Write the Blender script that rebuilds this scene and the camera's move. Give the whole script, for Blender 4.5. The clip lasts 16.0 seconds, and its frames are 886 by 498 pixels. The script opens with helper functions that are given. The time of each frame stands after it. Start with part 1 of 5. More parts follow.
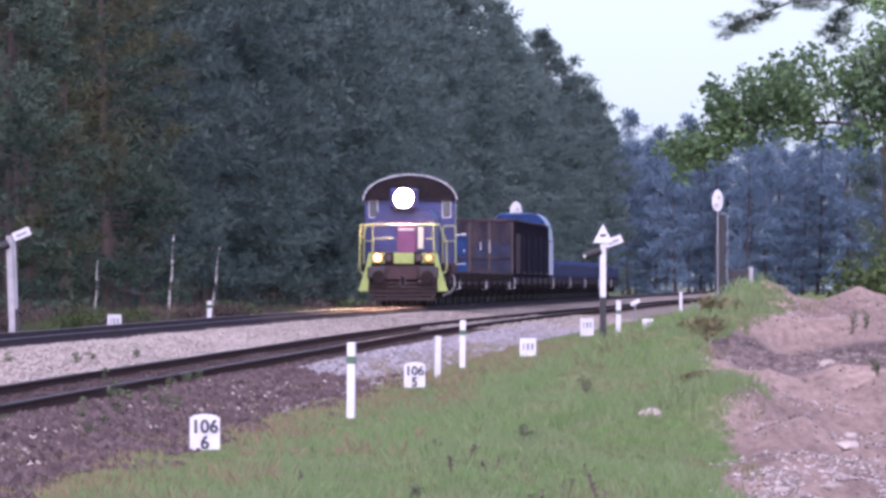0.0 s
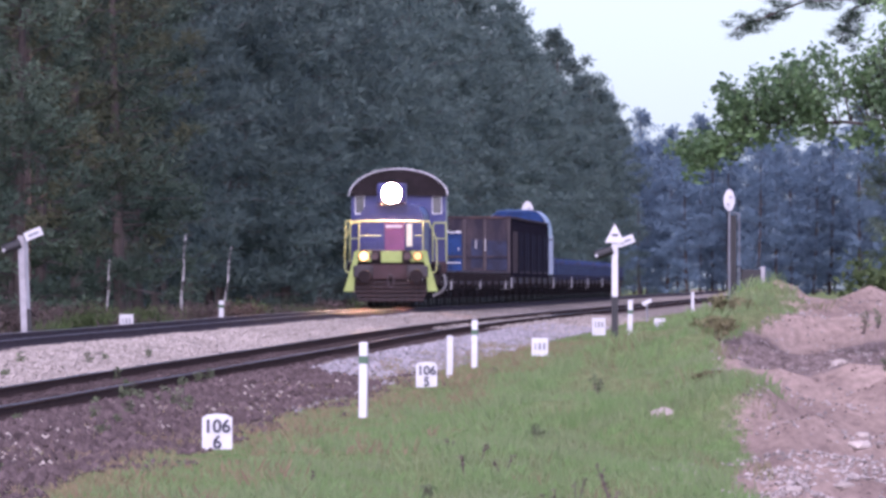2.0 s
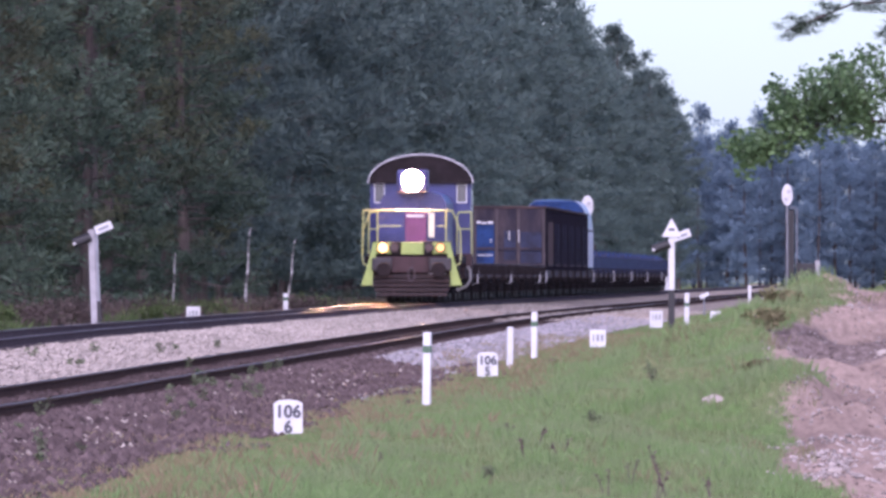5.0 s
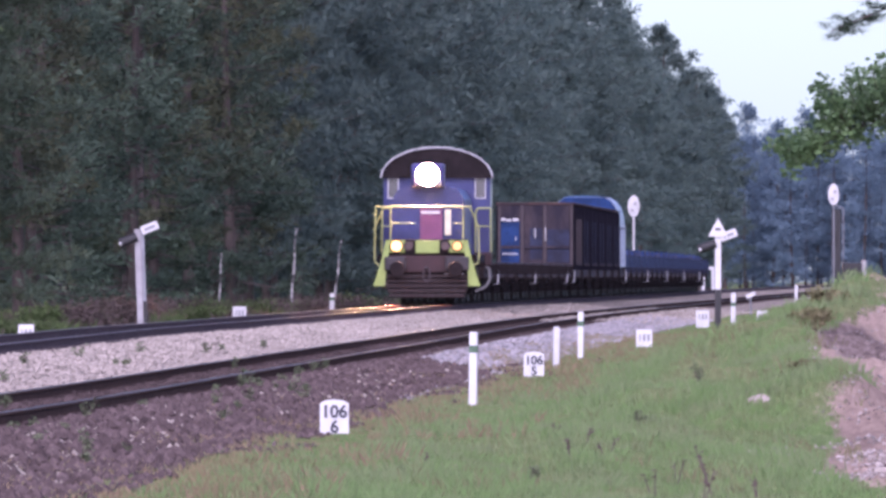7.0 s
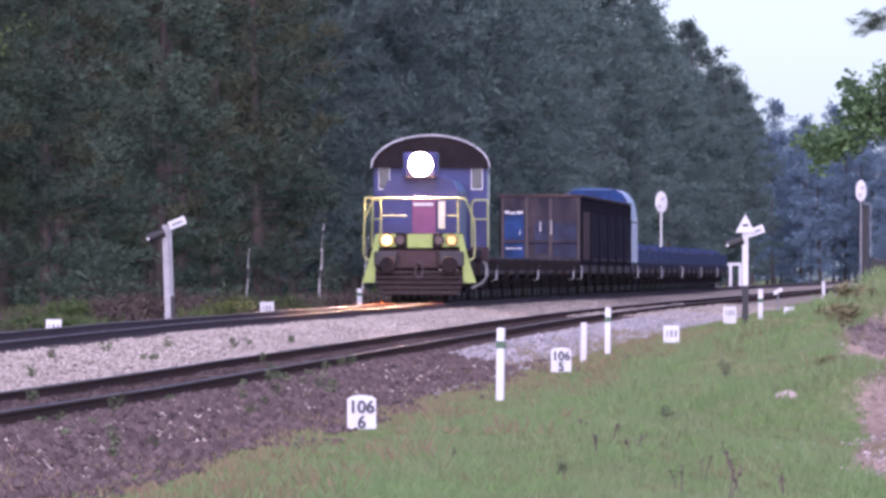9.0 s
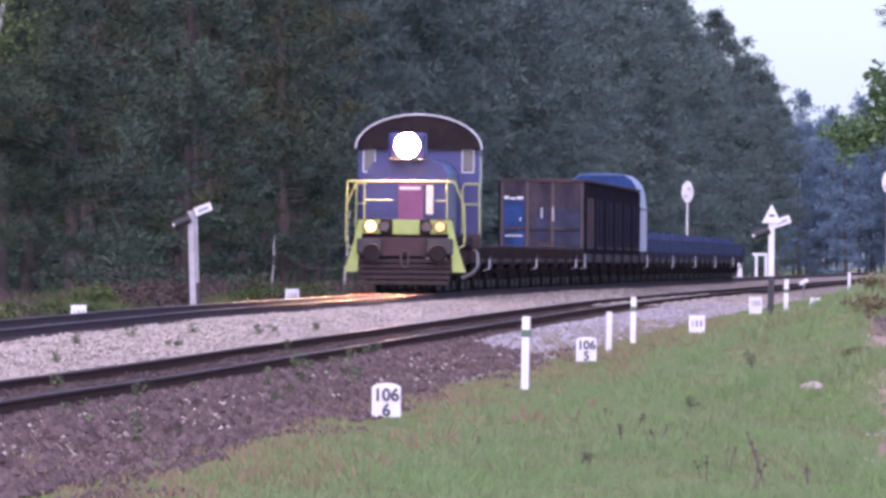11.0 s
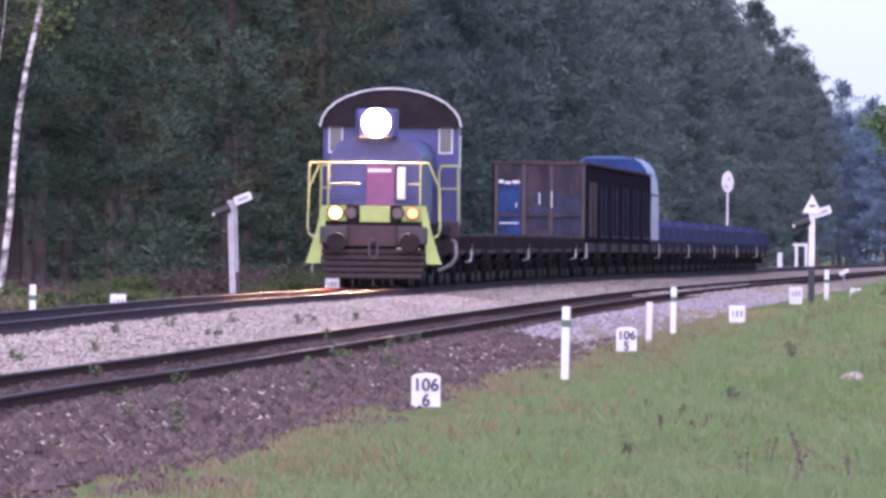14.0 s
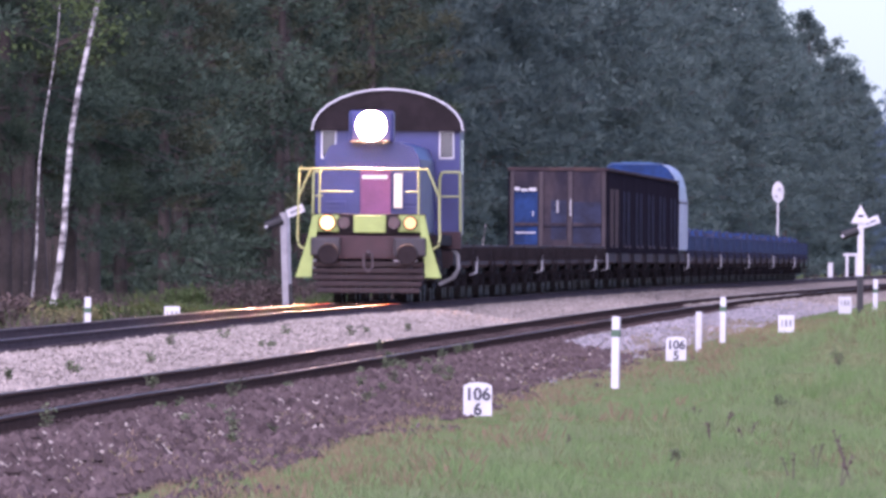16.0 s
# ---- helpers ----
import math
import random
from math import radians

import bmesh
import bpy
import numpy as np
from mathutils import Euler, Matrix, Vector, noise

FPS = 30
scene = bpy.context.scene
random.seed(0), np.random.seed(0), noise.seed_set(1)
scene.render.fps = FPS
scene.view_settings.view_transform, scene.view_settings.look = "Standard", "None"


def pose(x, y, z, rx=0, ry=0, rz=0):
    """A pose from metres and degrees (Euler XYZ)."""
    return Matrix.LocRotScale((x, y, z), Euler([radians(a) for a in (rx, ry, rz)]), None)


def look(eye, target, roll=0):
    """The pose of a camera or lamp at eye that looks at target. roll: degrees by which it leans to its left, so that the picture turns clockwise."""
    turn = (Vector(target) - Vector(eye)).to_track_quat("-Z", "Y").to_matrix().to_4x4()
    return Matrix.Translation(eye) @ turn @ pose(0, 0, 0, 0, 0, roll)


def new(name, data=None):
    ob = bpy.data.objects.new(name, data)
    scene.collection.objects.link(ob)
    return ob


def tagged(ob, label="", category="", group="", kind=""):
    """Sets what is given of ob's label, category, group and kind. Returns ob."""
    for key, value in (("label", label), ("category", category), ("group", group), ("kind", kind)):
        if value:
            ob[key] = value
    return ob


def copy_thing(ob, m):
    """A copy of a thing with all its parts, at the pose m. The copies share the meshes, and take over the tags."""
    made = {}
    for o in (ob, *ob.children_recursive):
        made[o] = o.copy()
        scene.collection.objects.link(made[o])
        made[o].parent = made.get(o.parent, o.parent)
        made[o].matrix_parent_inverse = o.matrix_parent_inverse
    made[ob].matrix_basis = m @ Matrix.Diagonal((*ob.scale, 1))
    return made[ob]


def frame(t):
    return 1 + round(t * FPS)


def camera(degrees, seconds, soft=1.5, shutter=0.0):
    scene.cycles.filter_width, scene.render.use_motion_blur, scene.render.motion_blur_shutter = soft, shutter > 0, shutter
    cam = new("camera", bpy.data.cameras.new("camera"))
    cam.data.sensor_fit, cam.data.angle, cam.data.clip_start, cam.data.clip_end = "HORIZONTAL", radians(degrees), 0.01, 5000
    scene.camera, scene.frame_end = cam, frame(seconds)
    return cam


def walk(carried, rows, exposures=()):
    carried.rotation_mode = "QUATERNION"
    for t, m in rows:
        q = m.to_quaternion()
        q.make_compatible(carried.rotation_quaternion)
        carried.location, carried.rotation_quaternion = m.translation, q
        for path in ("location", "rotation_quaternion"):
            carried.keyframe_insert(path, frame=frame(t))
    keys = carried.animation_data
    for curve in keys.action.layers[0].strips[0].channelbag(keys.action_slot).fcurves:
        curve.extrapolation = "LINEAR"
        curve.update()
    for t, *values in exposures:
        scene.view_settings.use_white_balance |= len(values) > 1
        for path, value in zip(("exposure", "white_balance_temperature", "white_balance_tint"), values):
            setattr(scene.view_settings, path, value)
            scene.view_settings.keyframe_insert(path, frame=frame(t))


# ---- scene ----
# One long lens; the eye stands 1.75 m above the rails of the main line and pans; it eases back a little early on.
EYE_Z = 1.75
cam = camera(2.4953, 16.0, soft=3.2)
# seconds, metres forward, aim across and aim height at 400 m, lean
PATH = [
    (0.0, 10.9, 2.337, 1.716, -0.02),
    (0.5, 11.0, 2.277, 1.716, -0.04),
    (1.0, 10.9, 2.221, 1.713, -0.01),
    (1.5, 10.7, 2.166, 1.714, -0.03),
    (2.0, 10.8, 2.109, 1.711, -0.03),
    (2.5, 4.8, 2.100, 1.641, -0.03),
    (3.0, 0.8, 1.970, 1.596, -0.07),
    (3.5, -0.1, 1.723, 1.585, -0.05),
    (4.0, -0.2, 1.446, 1.590, -0.01),
    (6.5, -0.1, 0.192, 1.589, 0.01),
    (7.0, 0.0, 0.007, 1.587, -0.00),
    (7.5, 0.1, -0.149, 1.583, -0.00),
    (8.0, -0.0, -0.285, 1.577, -0.01),
    (8.5, -0.2, -0.404, 1.555, 0.01),
    (9.0, -0.2, -0.533, 1.501, 0.09),
    (11.5, 0.3, -1.151, 1.199, 0.60),
    (12.0, 0.4, -1.285, 1.135, 0.68),
    (12.5, 0.7, -1.415, 1.101, 0.69),
    (13.0, 0.6, -1.553, 1.084, 0.68),
    (13.5, 0.6, -1.690, 1.068, 0.67),
    (14.0, 0.8, -1.823, 1.055, 0.59),
    (14.5, -0.2, -1.993, 1.045, 0.53),
    (15.0, -1.1, -2.266, 1.072, 0.47),
    (15.5, -1.8, -2.550, 1.147, 0.38),
    (16.0, -2.6, -2.837, 1.271, 0.36),
]


def view_row(t, fwd, ax, az, lean):
    k = fwd / 400.0
    eye = (ax * k, fwd, EYE_Z + (az - EYE_Z) * k)
    return t, look(eye, (ax, 400.0, az), lean)


walk(cam, [view_row(*r) for r in PATH], exposures=[(0.0, 2.2, 5850, 44), (16.0, 2.2, 5850, 47)])

# ---- light: an overcast evening ----
world = bpy.data.worlds.new("sky")
scene.world = world
world.use_nodes = True
wn = world.node_tree
sky = wn.nodes.new("ShaderNodeTexSky")
sky.sky_type = "NISHITA"
sky.sun_disc = False
sky.sun_elevation = radians(32)
sky.sun_rotation = radians(180)
sky.air_density, sky.dust_density, sky.ozone_density = 1.0, 0.6, 2.5
cool = wn.nodes.new("ShaderNodeMix")
cool.data_type, cool.blend_type = "RGBA", "MULTIPLY"
cool.inputs[0].default_value = 1.0
cool.inputs[7].default_value = (0.74, 0.95, 1.16, 1)
wn.links.new(sky.outputs[0], cool.inputs[6])
wn.links.new(cool.outputs[2], wn.nodes["Background"].inputs[0])
wn.nodes["Background"].inputs[1].default_value = 0.037
sun = new("sun", bpy.data.lights.new("sun", "SUN"))
sun.data.energy = 2.4
sun.data.angle = radians(100)
sun.data.color = (1.0, 0.95, 0.9)
sun.matrix_world = look((-40, -160, 105), (0, 0, 0))

# ---- materials ----


def mat(name, base, rough=0.8, metal=0.0, var=0.25, scale=3.0, fine=40.0, bump=0.2, second=None, bump_d=0.02, rand=0.0, spec=0.4, leaf=0.0, stretch=1.0, edge=None):
    """Base colour varied by a broad and a fine noise, with relief."""
    m = bpy.data.materials.new(name)
    m.use_nodes = True
    nt = m.node_tree
    b = nt.nodes["Principled BSDF"]
    b.inputs["Roughness"].default_value = rough
    b.inputs["Metallic"].default_value = metal
    b.inputs["Specular IOR Level"].default_value = spec
    if edge:
        b.inputs["Specular Tint"].default_value = (*edge, 1)
    tc = nt.nodes.new("ShaderNodeTexCoord")
    n1 = nt.nodes.new("ShaderNodeTexNoise")
    n1.inputs["Scale"].default_value = scale
    n1.inputs["Detail"].default_value = 5
    n2 = nt.nodes.new("ShaderNodeTexNoise")
    n2.inputs["Scale"].default_value = fine
    n2.inputs["Detail"].default_value = 3
    mg = nt.nodes.new("ShaderNodeMapping")
    mg.inputs["Scale"].default_value = (1.0, 1.0, stretch)
    nt.links.new(tc.outputs["Object"], mg.inputs["Vector"])
    for n in (n1, n2):
        nt.links.new(mg.outputs[0], n.inputs["Vector"])
    r = nt.nodes.new("ShaderNodeValToRGB")
    c2 = second or tuple(c * (1 - var) for c in base)
    r.color_ramp.elements[0].color = (*c2, 1)
    r.color_ramp.elements[1].color = (*base, 1)
    r.color_ramp.elements[0].position, r.color_ramp.elements[1].position = 0.38, 0.62
    nt.links.new(n1.outputs["Fac"], r.inputs["Fac"])
    hv = nt.nodes.new("ShaderNodeHueSaturation")
    mp = nt.nodes.new("ShaderNodeMapRange")
    mp.inputs["To Min"].default_value, mp.inputs["To Max"].default_value = 1 - var, 1 + var
    nt.links.new(n2.outputs["Fac"], mp.inputs["Value"])
    src = mp.outputs[0]
    if rand:
        oi = nt.nodes.new("ShaderNodeObjectInfo")
        gi = nt.nodes.new("ShaderNodeNewGeometry")
        ad = nt.nodes.new("ShaderNodeMath")
        ad.operation = "MULTIPLY_ADD"
        ad.inputs[1].default_value = 1.4
        nt.links.new(oi.outputs["Random"], ad.inputs[0])
        nt.links.new(gi.outputs["Random Per Island"], ad.inputs[2])
        m2 = nt.nodes.new("ShaderNodeMapRange")
        m2.inputs["From Max"].default_value = 2.4
        m2.inputs["To Min"].default_value, m2.inputs["To Max"].default_value = 1 - rand * 1.3, 1 + rand * 1.3
        nt.links.new(ad.outputs[0], m2.inputs["Value"])
        mu = nt.nodes.new("ShaderNodeMath")
        mu.operation = "MULTIPLY"
        nt.links.new(src, mu.inputs[0])
        nt.links.new(m2.outputs[0], mu.inputs[1])
        src = mu.outputs[0]
    nt.links.new(src, hv.inputs["Value"])
    nt.links.new(r.outputs[0], hv.inputs["Color"])
    nt.links.new(hv.outputs[0], b.inputs["Base Color"])
    if bump:
        bp = nt.nodes.new("ShaderNodeBump")
        bp.inputs["Strength"].default_value = bump
        bp.inputs["Distance"].default_value = bump_d
        nt.links.new(n2.outputs["Fac"], bp.inputs["Height"])
        nt.links.new(bp.outputs[0], b.inputs["Normal"])
    if leaf:
        # thin leaves let part of the light through
        tr = nt.nodes.new("ShaderNodeBsdfTranslucent")
        nt.links.new(hv.outputs[0], tr.inputs["Color"])
        mx = nt.nodes.new("ShaderNodeMixShader")
        mx.inputs[0].default_value = leaf
        nt.links.new(b.outputs[0], mx.inputs[1])
        nt.links.new(tr.outputs[0], mx.inputs[2])
        nt.links.new(mx.outputs[0], nt.nodes["Material Output"].inputs["Surface"])
    return m


def glow(name, colour, strength):
    m = bpy.data.materials.new(name)
    m.use_nodes = True
    b = m.node_tree.nodes["Principled BSDF"]
    b.inputs["Base Color"].default_value = (0.08, 0.07, 0.06, 1)
    b.inputs["Emission Color"].default_value = (*colour, 1)
    b.inputs["Emission Strength"].default_value = strength
    return m


M = dict(
    ballast=mat("pale_ballast", (0.205, 0.182, 0.158), 0.95, var=0.3, scale=0.8, fine=14, bump=0.6, bump_d=0.05, rand=0.45, spec=0.0),
    fresh=mat("fresh_grey_ballast", (0.200, 0.190, 0.196), 0.95, var=0.3, scale=0.8, fine=14, bump=0.6, bump_d=0.05, rand=0.5, spec=0.0),
    ballast_dark=mat("weathered_ballast", (0.050, 0.038, 0.037), 0.95, var=0.35, scale=1.5, fine=14, bump=0.6, bump_d=0.05, rand=0.76, spec=0.0),
    rail=mat("rusty_rail", (0.085, 0.058, 0.049), 0.95, 0.0, 0.3, 6, 60, spec=0.0),
    rail_main=mat("grey_rail_web", (0.100, 0.082, 0.086), 0.95, 0.0, 0.3, 6, 60, spec=0.0),
    rail_top=mat("worn_rail_head", (0.100, 0.045, 0.030), 0.30, 1.0, 0.25, 3, 60, 0.02, edge=(0.42, 0.20, 0.13)),
    sleeper=mat("old_sleeper", (0.0525, 0.0406, 0.0364), 0.9, 0, 0.3, 5, 40, spec=0.0),
    white=mat("white_paint", (0.37, 0.37, 0.37), 0.55, 0, 0.08, 6, 50, 0.1),
    black=mat("black_paint", (0.008, 0.008, 0.009), 0.6, 0, 0.2, 6, 50, 0.1),
    lettering=mat("dark_lettering", (0.03, 0.03, 0.04), 0.7, 0, 0.1, 6, 50, 0),
    green_band=mat("green_band", (0.035, 0.077, 0.042), 0.6, 0, 0.2, 9, 50, 0.1),
    concrete=mat("grey_concrete", (0.234, 0.2275, 0.234), 0.9, 0, 0.2, 4, 40),
    steel=mat("grey_steel", (0.175, 0.182, 0.196), 0.6, 0.5, 0.2, 4, 40, 0.1),
    bark=mat("pine_bark", (0.046, 0.036, 0.032), 0.95, 0, 0.4, 1.5, 12, 0.8, rand=0.3),
    birch=mat("birch_bark", (0.36, 0.35, 0.34), 0.8, 0, 0.35, 2.6, 9, 0.3, second=(0.05, 0.045, 0.045), stretch=2.2),
    needles=mat("pine_needles", (0.050, 0.072, 0.045), 0.75, 0, 0.2, 0.30, 2.5, 0, second=(0.030, 0.046, 0.033), rand=0.36, spec=0.0, leaf=0.22),
    needles_olive=mat("olive_pine_needles", (0.064, 0.070, 0.041), 0.75, 0, 0.2, 0.30, 2.5, 0, second=(0.036, 0.044, 0.030), rand=0.36, spec=0.0, leaf=0.22),
    needles_cool=mat("grey_green_pine_needles", (0.062, 0.088, 0.063), 0.75, 0, 0.2, 0.30, 2.5, 0, second=(0.038, 0.058, 0.044), rand=0.36, spec=0.0, leaf=0.22),
    # near needle green lightened halfway to the far tint, as painted haze
    needles_mid=mat("half_haze_needles", (0.096, 0.132, 0.116), 0.8, 0, 0.15, 0.25, 3, 0, second=(0.072, 0.104, 0.094), rand=0.16, spec=0.0, leaf=0.5),
    # blue of the far air painted into the needle colour
    needles_far=mat("haze_blue_needles", (0.108, 0.158, 0.200), 0.8, 0, 0.1, 0.2, 3, 0, second=(0.092, 0.138, 0.178), rand=0.10, spec=0.0, leaf=0.4),
    pebble=mat("pale_pebble", (0.235, 0.205, 0.18), 0.95, 0, 0.2, 2, 20, 0.2, rand=0.4, spec=0.0),
    rubble=mat("broken_pale_stone", (0.34, 0.30, 0.275), 0.95, 0, 0.2, 2, 20, 0.2, rand=0.5, spec=0.0),
    oak=mat("oak_leaf", (0.135, 0.232, 0.088), 0.5, 0, 0.3, 1.5, 8, 0, second=(0.080, 0.148, 0.064), rand=0.45, spec=0.35, leaf=0.48),
    bush=mat("shrub_leaf", (0.082, 0.118, 0.045), 0.7, 0, 0.3, 0.8, 5, 0, second=(0.06, 0.085, 0.035), rand=0.4, spec=0.1, leaf=0.4),
    heather=mat("heather", (0.105, 0.078, 0.076), 0.85, 0, 0.3, 0.8, 5, 0, second=(0.070, 0.060, 0.050), rand=0.35, spec=0.0, leaf=0.3),
    grass=mat("grass_blade", (0.116, 0.188, 0.066), 0.7, 0, 0.25, 0.5, 3, 0, second=(0.150, 0.180, 0.090), rand=0.26, spec=0.1, leaf=0.4),
    russet=mat("russet_grass", (0.155, 0.108, 0.072), 0.8, 0, 0.35, 0.5, 4, 0, second=(0.13, 0.118, 0.062), rand=0.35, spec=0.05, leaf=0.3),
    straw=mat("dry_grass", (0.165, 0.148, 0.085), 0.8, 0, 0.3, 0.5, 4, 0, second=(0.125, 0.122, 0.06), rand=0.3, spec=0.05, leaf=0.3),
    weed=mat("pale_weed_leaf", (0.125, 0.150, 0.088), 0.7, 0, 0.25, 1.5, 9, 0, rand=0.3, spec=0.0, leaf=0.4),
    clod=mat("dark_soil", (0.165, 0.128, 0.108), 0.95, 0, 0.3, 3, 20, 0.3, rand=0.5, spec=0.0),
    stalk=mat("dead_stalk", (0.08, 0.06, 0.05), 0.9, 0, 0.2, 3, 30, 0),
)

# ---- plan: two parallel straight tracks that run away on a falling grade ----
LEAN = 0.0262


def fall(d):
    """Level of the main line's rails."""
    e = 60.0
    q = (d - 520.0) / e
    return -0.0018 * e * (math.log1p(math.exp(q)) if q < 30 else q)


def main_x(d):
    return LEAN * d - 16.57


def side_x(d):
    return LEAN * d - 11.35


SIDE_DROP = 0.2


def smooth(a, b, v):
    q = min(1.0, max(0.0, (v - a) / (b - a)))
    return q * q * (3 - 2 * q)


def lerp_rows(rows, v):
    if v <= rows[0][0]:
        return rows[0][1]
    for (a, p), (b, q) in zip(rows, rows[1:]):
        if v <= b:
            return p + (q - p) * (v - a) / (b - a)
    return rows[-1][1]


def main_level(d):
    """Rail level of the main line, which climbs a little towards the near end."""
    return fall(d) + lerp_rows([(390, 0.08), (450, 0.03), (520, 0.0)], d)


def side_level(d):
    return fall(d) - SIDE_DROP + lerp_rows([(215, 0.09), (260, 0.05), (320, 0.03), (420, 0.0)], d)


# height of the ground across the line; s is measured from the siding's outer rail
PROFILE = [(-60, -0.3), (-16, -0.45), (-9.4, -0.6), (-7.7, -0.185), (-4.25, -0.185), (-2.7, -0.35), (-2.2, -0.345), (0.75, -0.345), (2.2, -0.5), (3.2, -0.46), (400, -0.46)]
BANK = [(150, -0.35), (195, -0.30), (235, 0.0), (280, 0.6), (330, 1.15), (420, 0.85), (600, 0.35), (1000, 0.0)]


# heaps of sand on the bank: place, half widths, height
MOUNDS = [(4.95, 247, 0.6, 6, 0.34), (6.3, 312, 0.9, 7, 0.3), (7.45, 345, 0.5, 8, 0.4), (8.65, 348, 0.9, 10, 0.48), (6.8, 340, 0.45, 8, 0.2), (7.2, 262, 0.9, 7, 0.3), (5.15, 297, 0.35, 5, 0.34), (5.0, 231, 0.8, 5, 0.16), (6.6, 226, 0.9, 6, 0.18)]


def ground_z(x, d):
    s = x - (side_x(d) + 0.75)
    z = lerp_rows(PROFILE, s) + fall(d)
    lift = main_level(d) - fall(d), side_level(d) + SIDE_DROP - fall(d)
    z += lerp_rows([(-14, 0.0), (-9.4, lift[0]), (-4.0, lift[0]), (-2.4, lift[1]), (0.8, lift[1]), (2.6, 0.0)], s)
    if s > 2.4:
        g = smooth(4.0, 9.0, s)
        z += lerp_rows(BANK, d) * g
        k = smooth(4.5, 7.0, s) * smooth(185, 215, d) * (1 - smooth(600, 800, d))
        z += k * (0.34 * noise.noise((x * 0.55, d * 0.045, 1.3)) + 0.2 * noise.noise((x * 1.6, d * 0.12, 4.0)))
    for mx, md, rx, rd, h in MOUNDS:
        q = ((x - mx) / rx) ** 2 + ((d - md) / rd) ** 2
        if q < 6:
            z += h * math.exp(-q)
    z += 0.03 * noise.noise((x * 0.9, d * 0.1, 7.7))
    if d < 150:
        k = 1 - max(0.0, d - 30) / 120.0
        z += min(1.0, k) * (0.05 - z)
    return z


def obj(name, bm, material, parent=None, label="", smooth_shade=False):
    me = bpy.data.meshes.new(name)
    bm.to_mesh(me)
    bm.free()
    for mm in (material if isinstance(material, (list, tuple)) else [material]):
        me.materials.append(mm)
    if smooth_shade:
        for p in me.polygons:
            p.use_smooth = True
    ob = new(name, me)
    if parent:
        ob.parent = parent
    if label:
        tagged(ob, label)
    return ob


part = obj


def raw(name, verts, faces, material, parent=None, mats=None):
    me = bpy.data.meshes.new(name)
    me.from_pydata(verts, [], faces)
    for mm in (material if isinstance(material, (list, tuple)) else [material]):
        me.materials.append(mm)
    if mats is not None:
        me.polygons.foreach_set("material_index", mats)
    me.update()
    ob = new(name, me)
    if parent:
        ob.parent = parent
    return ob


def box(bm, x0, x1, y0, y1, z0, z1, bevel=0.0):
    r = bmesh.ops.create_cube(bm, size=1.0)
    for v in r["verts"]:
        v.co = Vector(((x0 + x1) / 2 + v.co.x * (x1 - x0), (y0 + y1) / 2 + v.co.y * (y1 - y0), (z0 + z1) / 2 + v.co.z * (z1 - z0)))
    if bevel:
        es = list({e for v in r["verts"] for e in v.link_edges})
        bmesh.ops.bevel(bm, geom=es, offset=bevel, segments=2, affect="EDGES", profile=0.5)
    return bm


def rod(bm, a, b, r, r2=None, seg=8):
    a, b = Vector(a), Vector(b)
    q = (b - a).to_track_quat("Z", "Y").to_matrix().to_4x4()
    bmesh.ops.create_cone(bm, cap_ends=True, segments=seg, radius1=r, radius2=r if r2 is None else r2, depth=(b - a).length,
                          matrix=Matrix.Translation((a + b) / 2) @ q)
    return bm


def tube(bm, pts, r, seg=7):
    for a, b in zip(pts, pts[1:]):
        rod(bm, a, b, r, seg=seg)
    return bm


def prism(bm, outline, y0, y1, axis="y"):
    """An outline in x and z drawn out along y."""
    lo = [bm.verts.new((x, y0, z)) for x, z in outline]
    hi = [bm.verts.new((x, y1, z)) for x, z in outline]
    n = len(outline)
    bm.faces.new(lo)
    bm.faces.new(hi[::-1])
    for i in range(n):
        bm.faces.new((lo[i], hi[i], hi[(i + 1) % n], lo[(i + 1) % n]))
    bmesh.ops.recalc_face_normals(bm, faces=bm.faces)
    return bm


def B():
    return bmesh.new()


# ---- ground: one sheet to the horizon ----


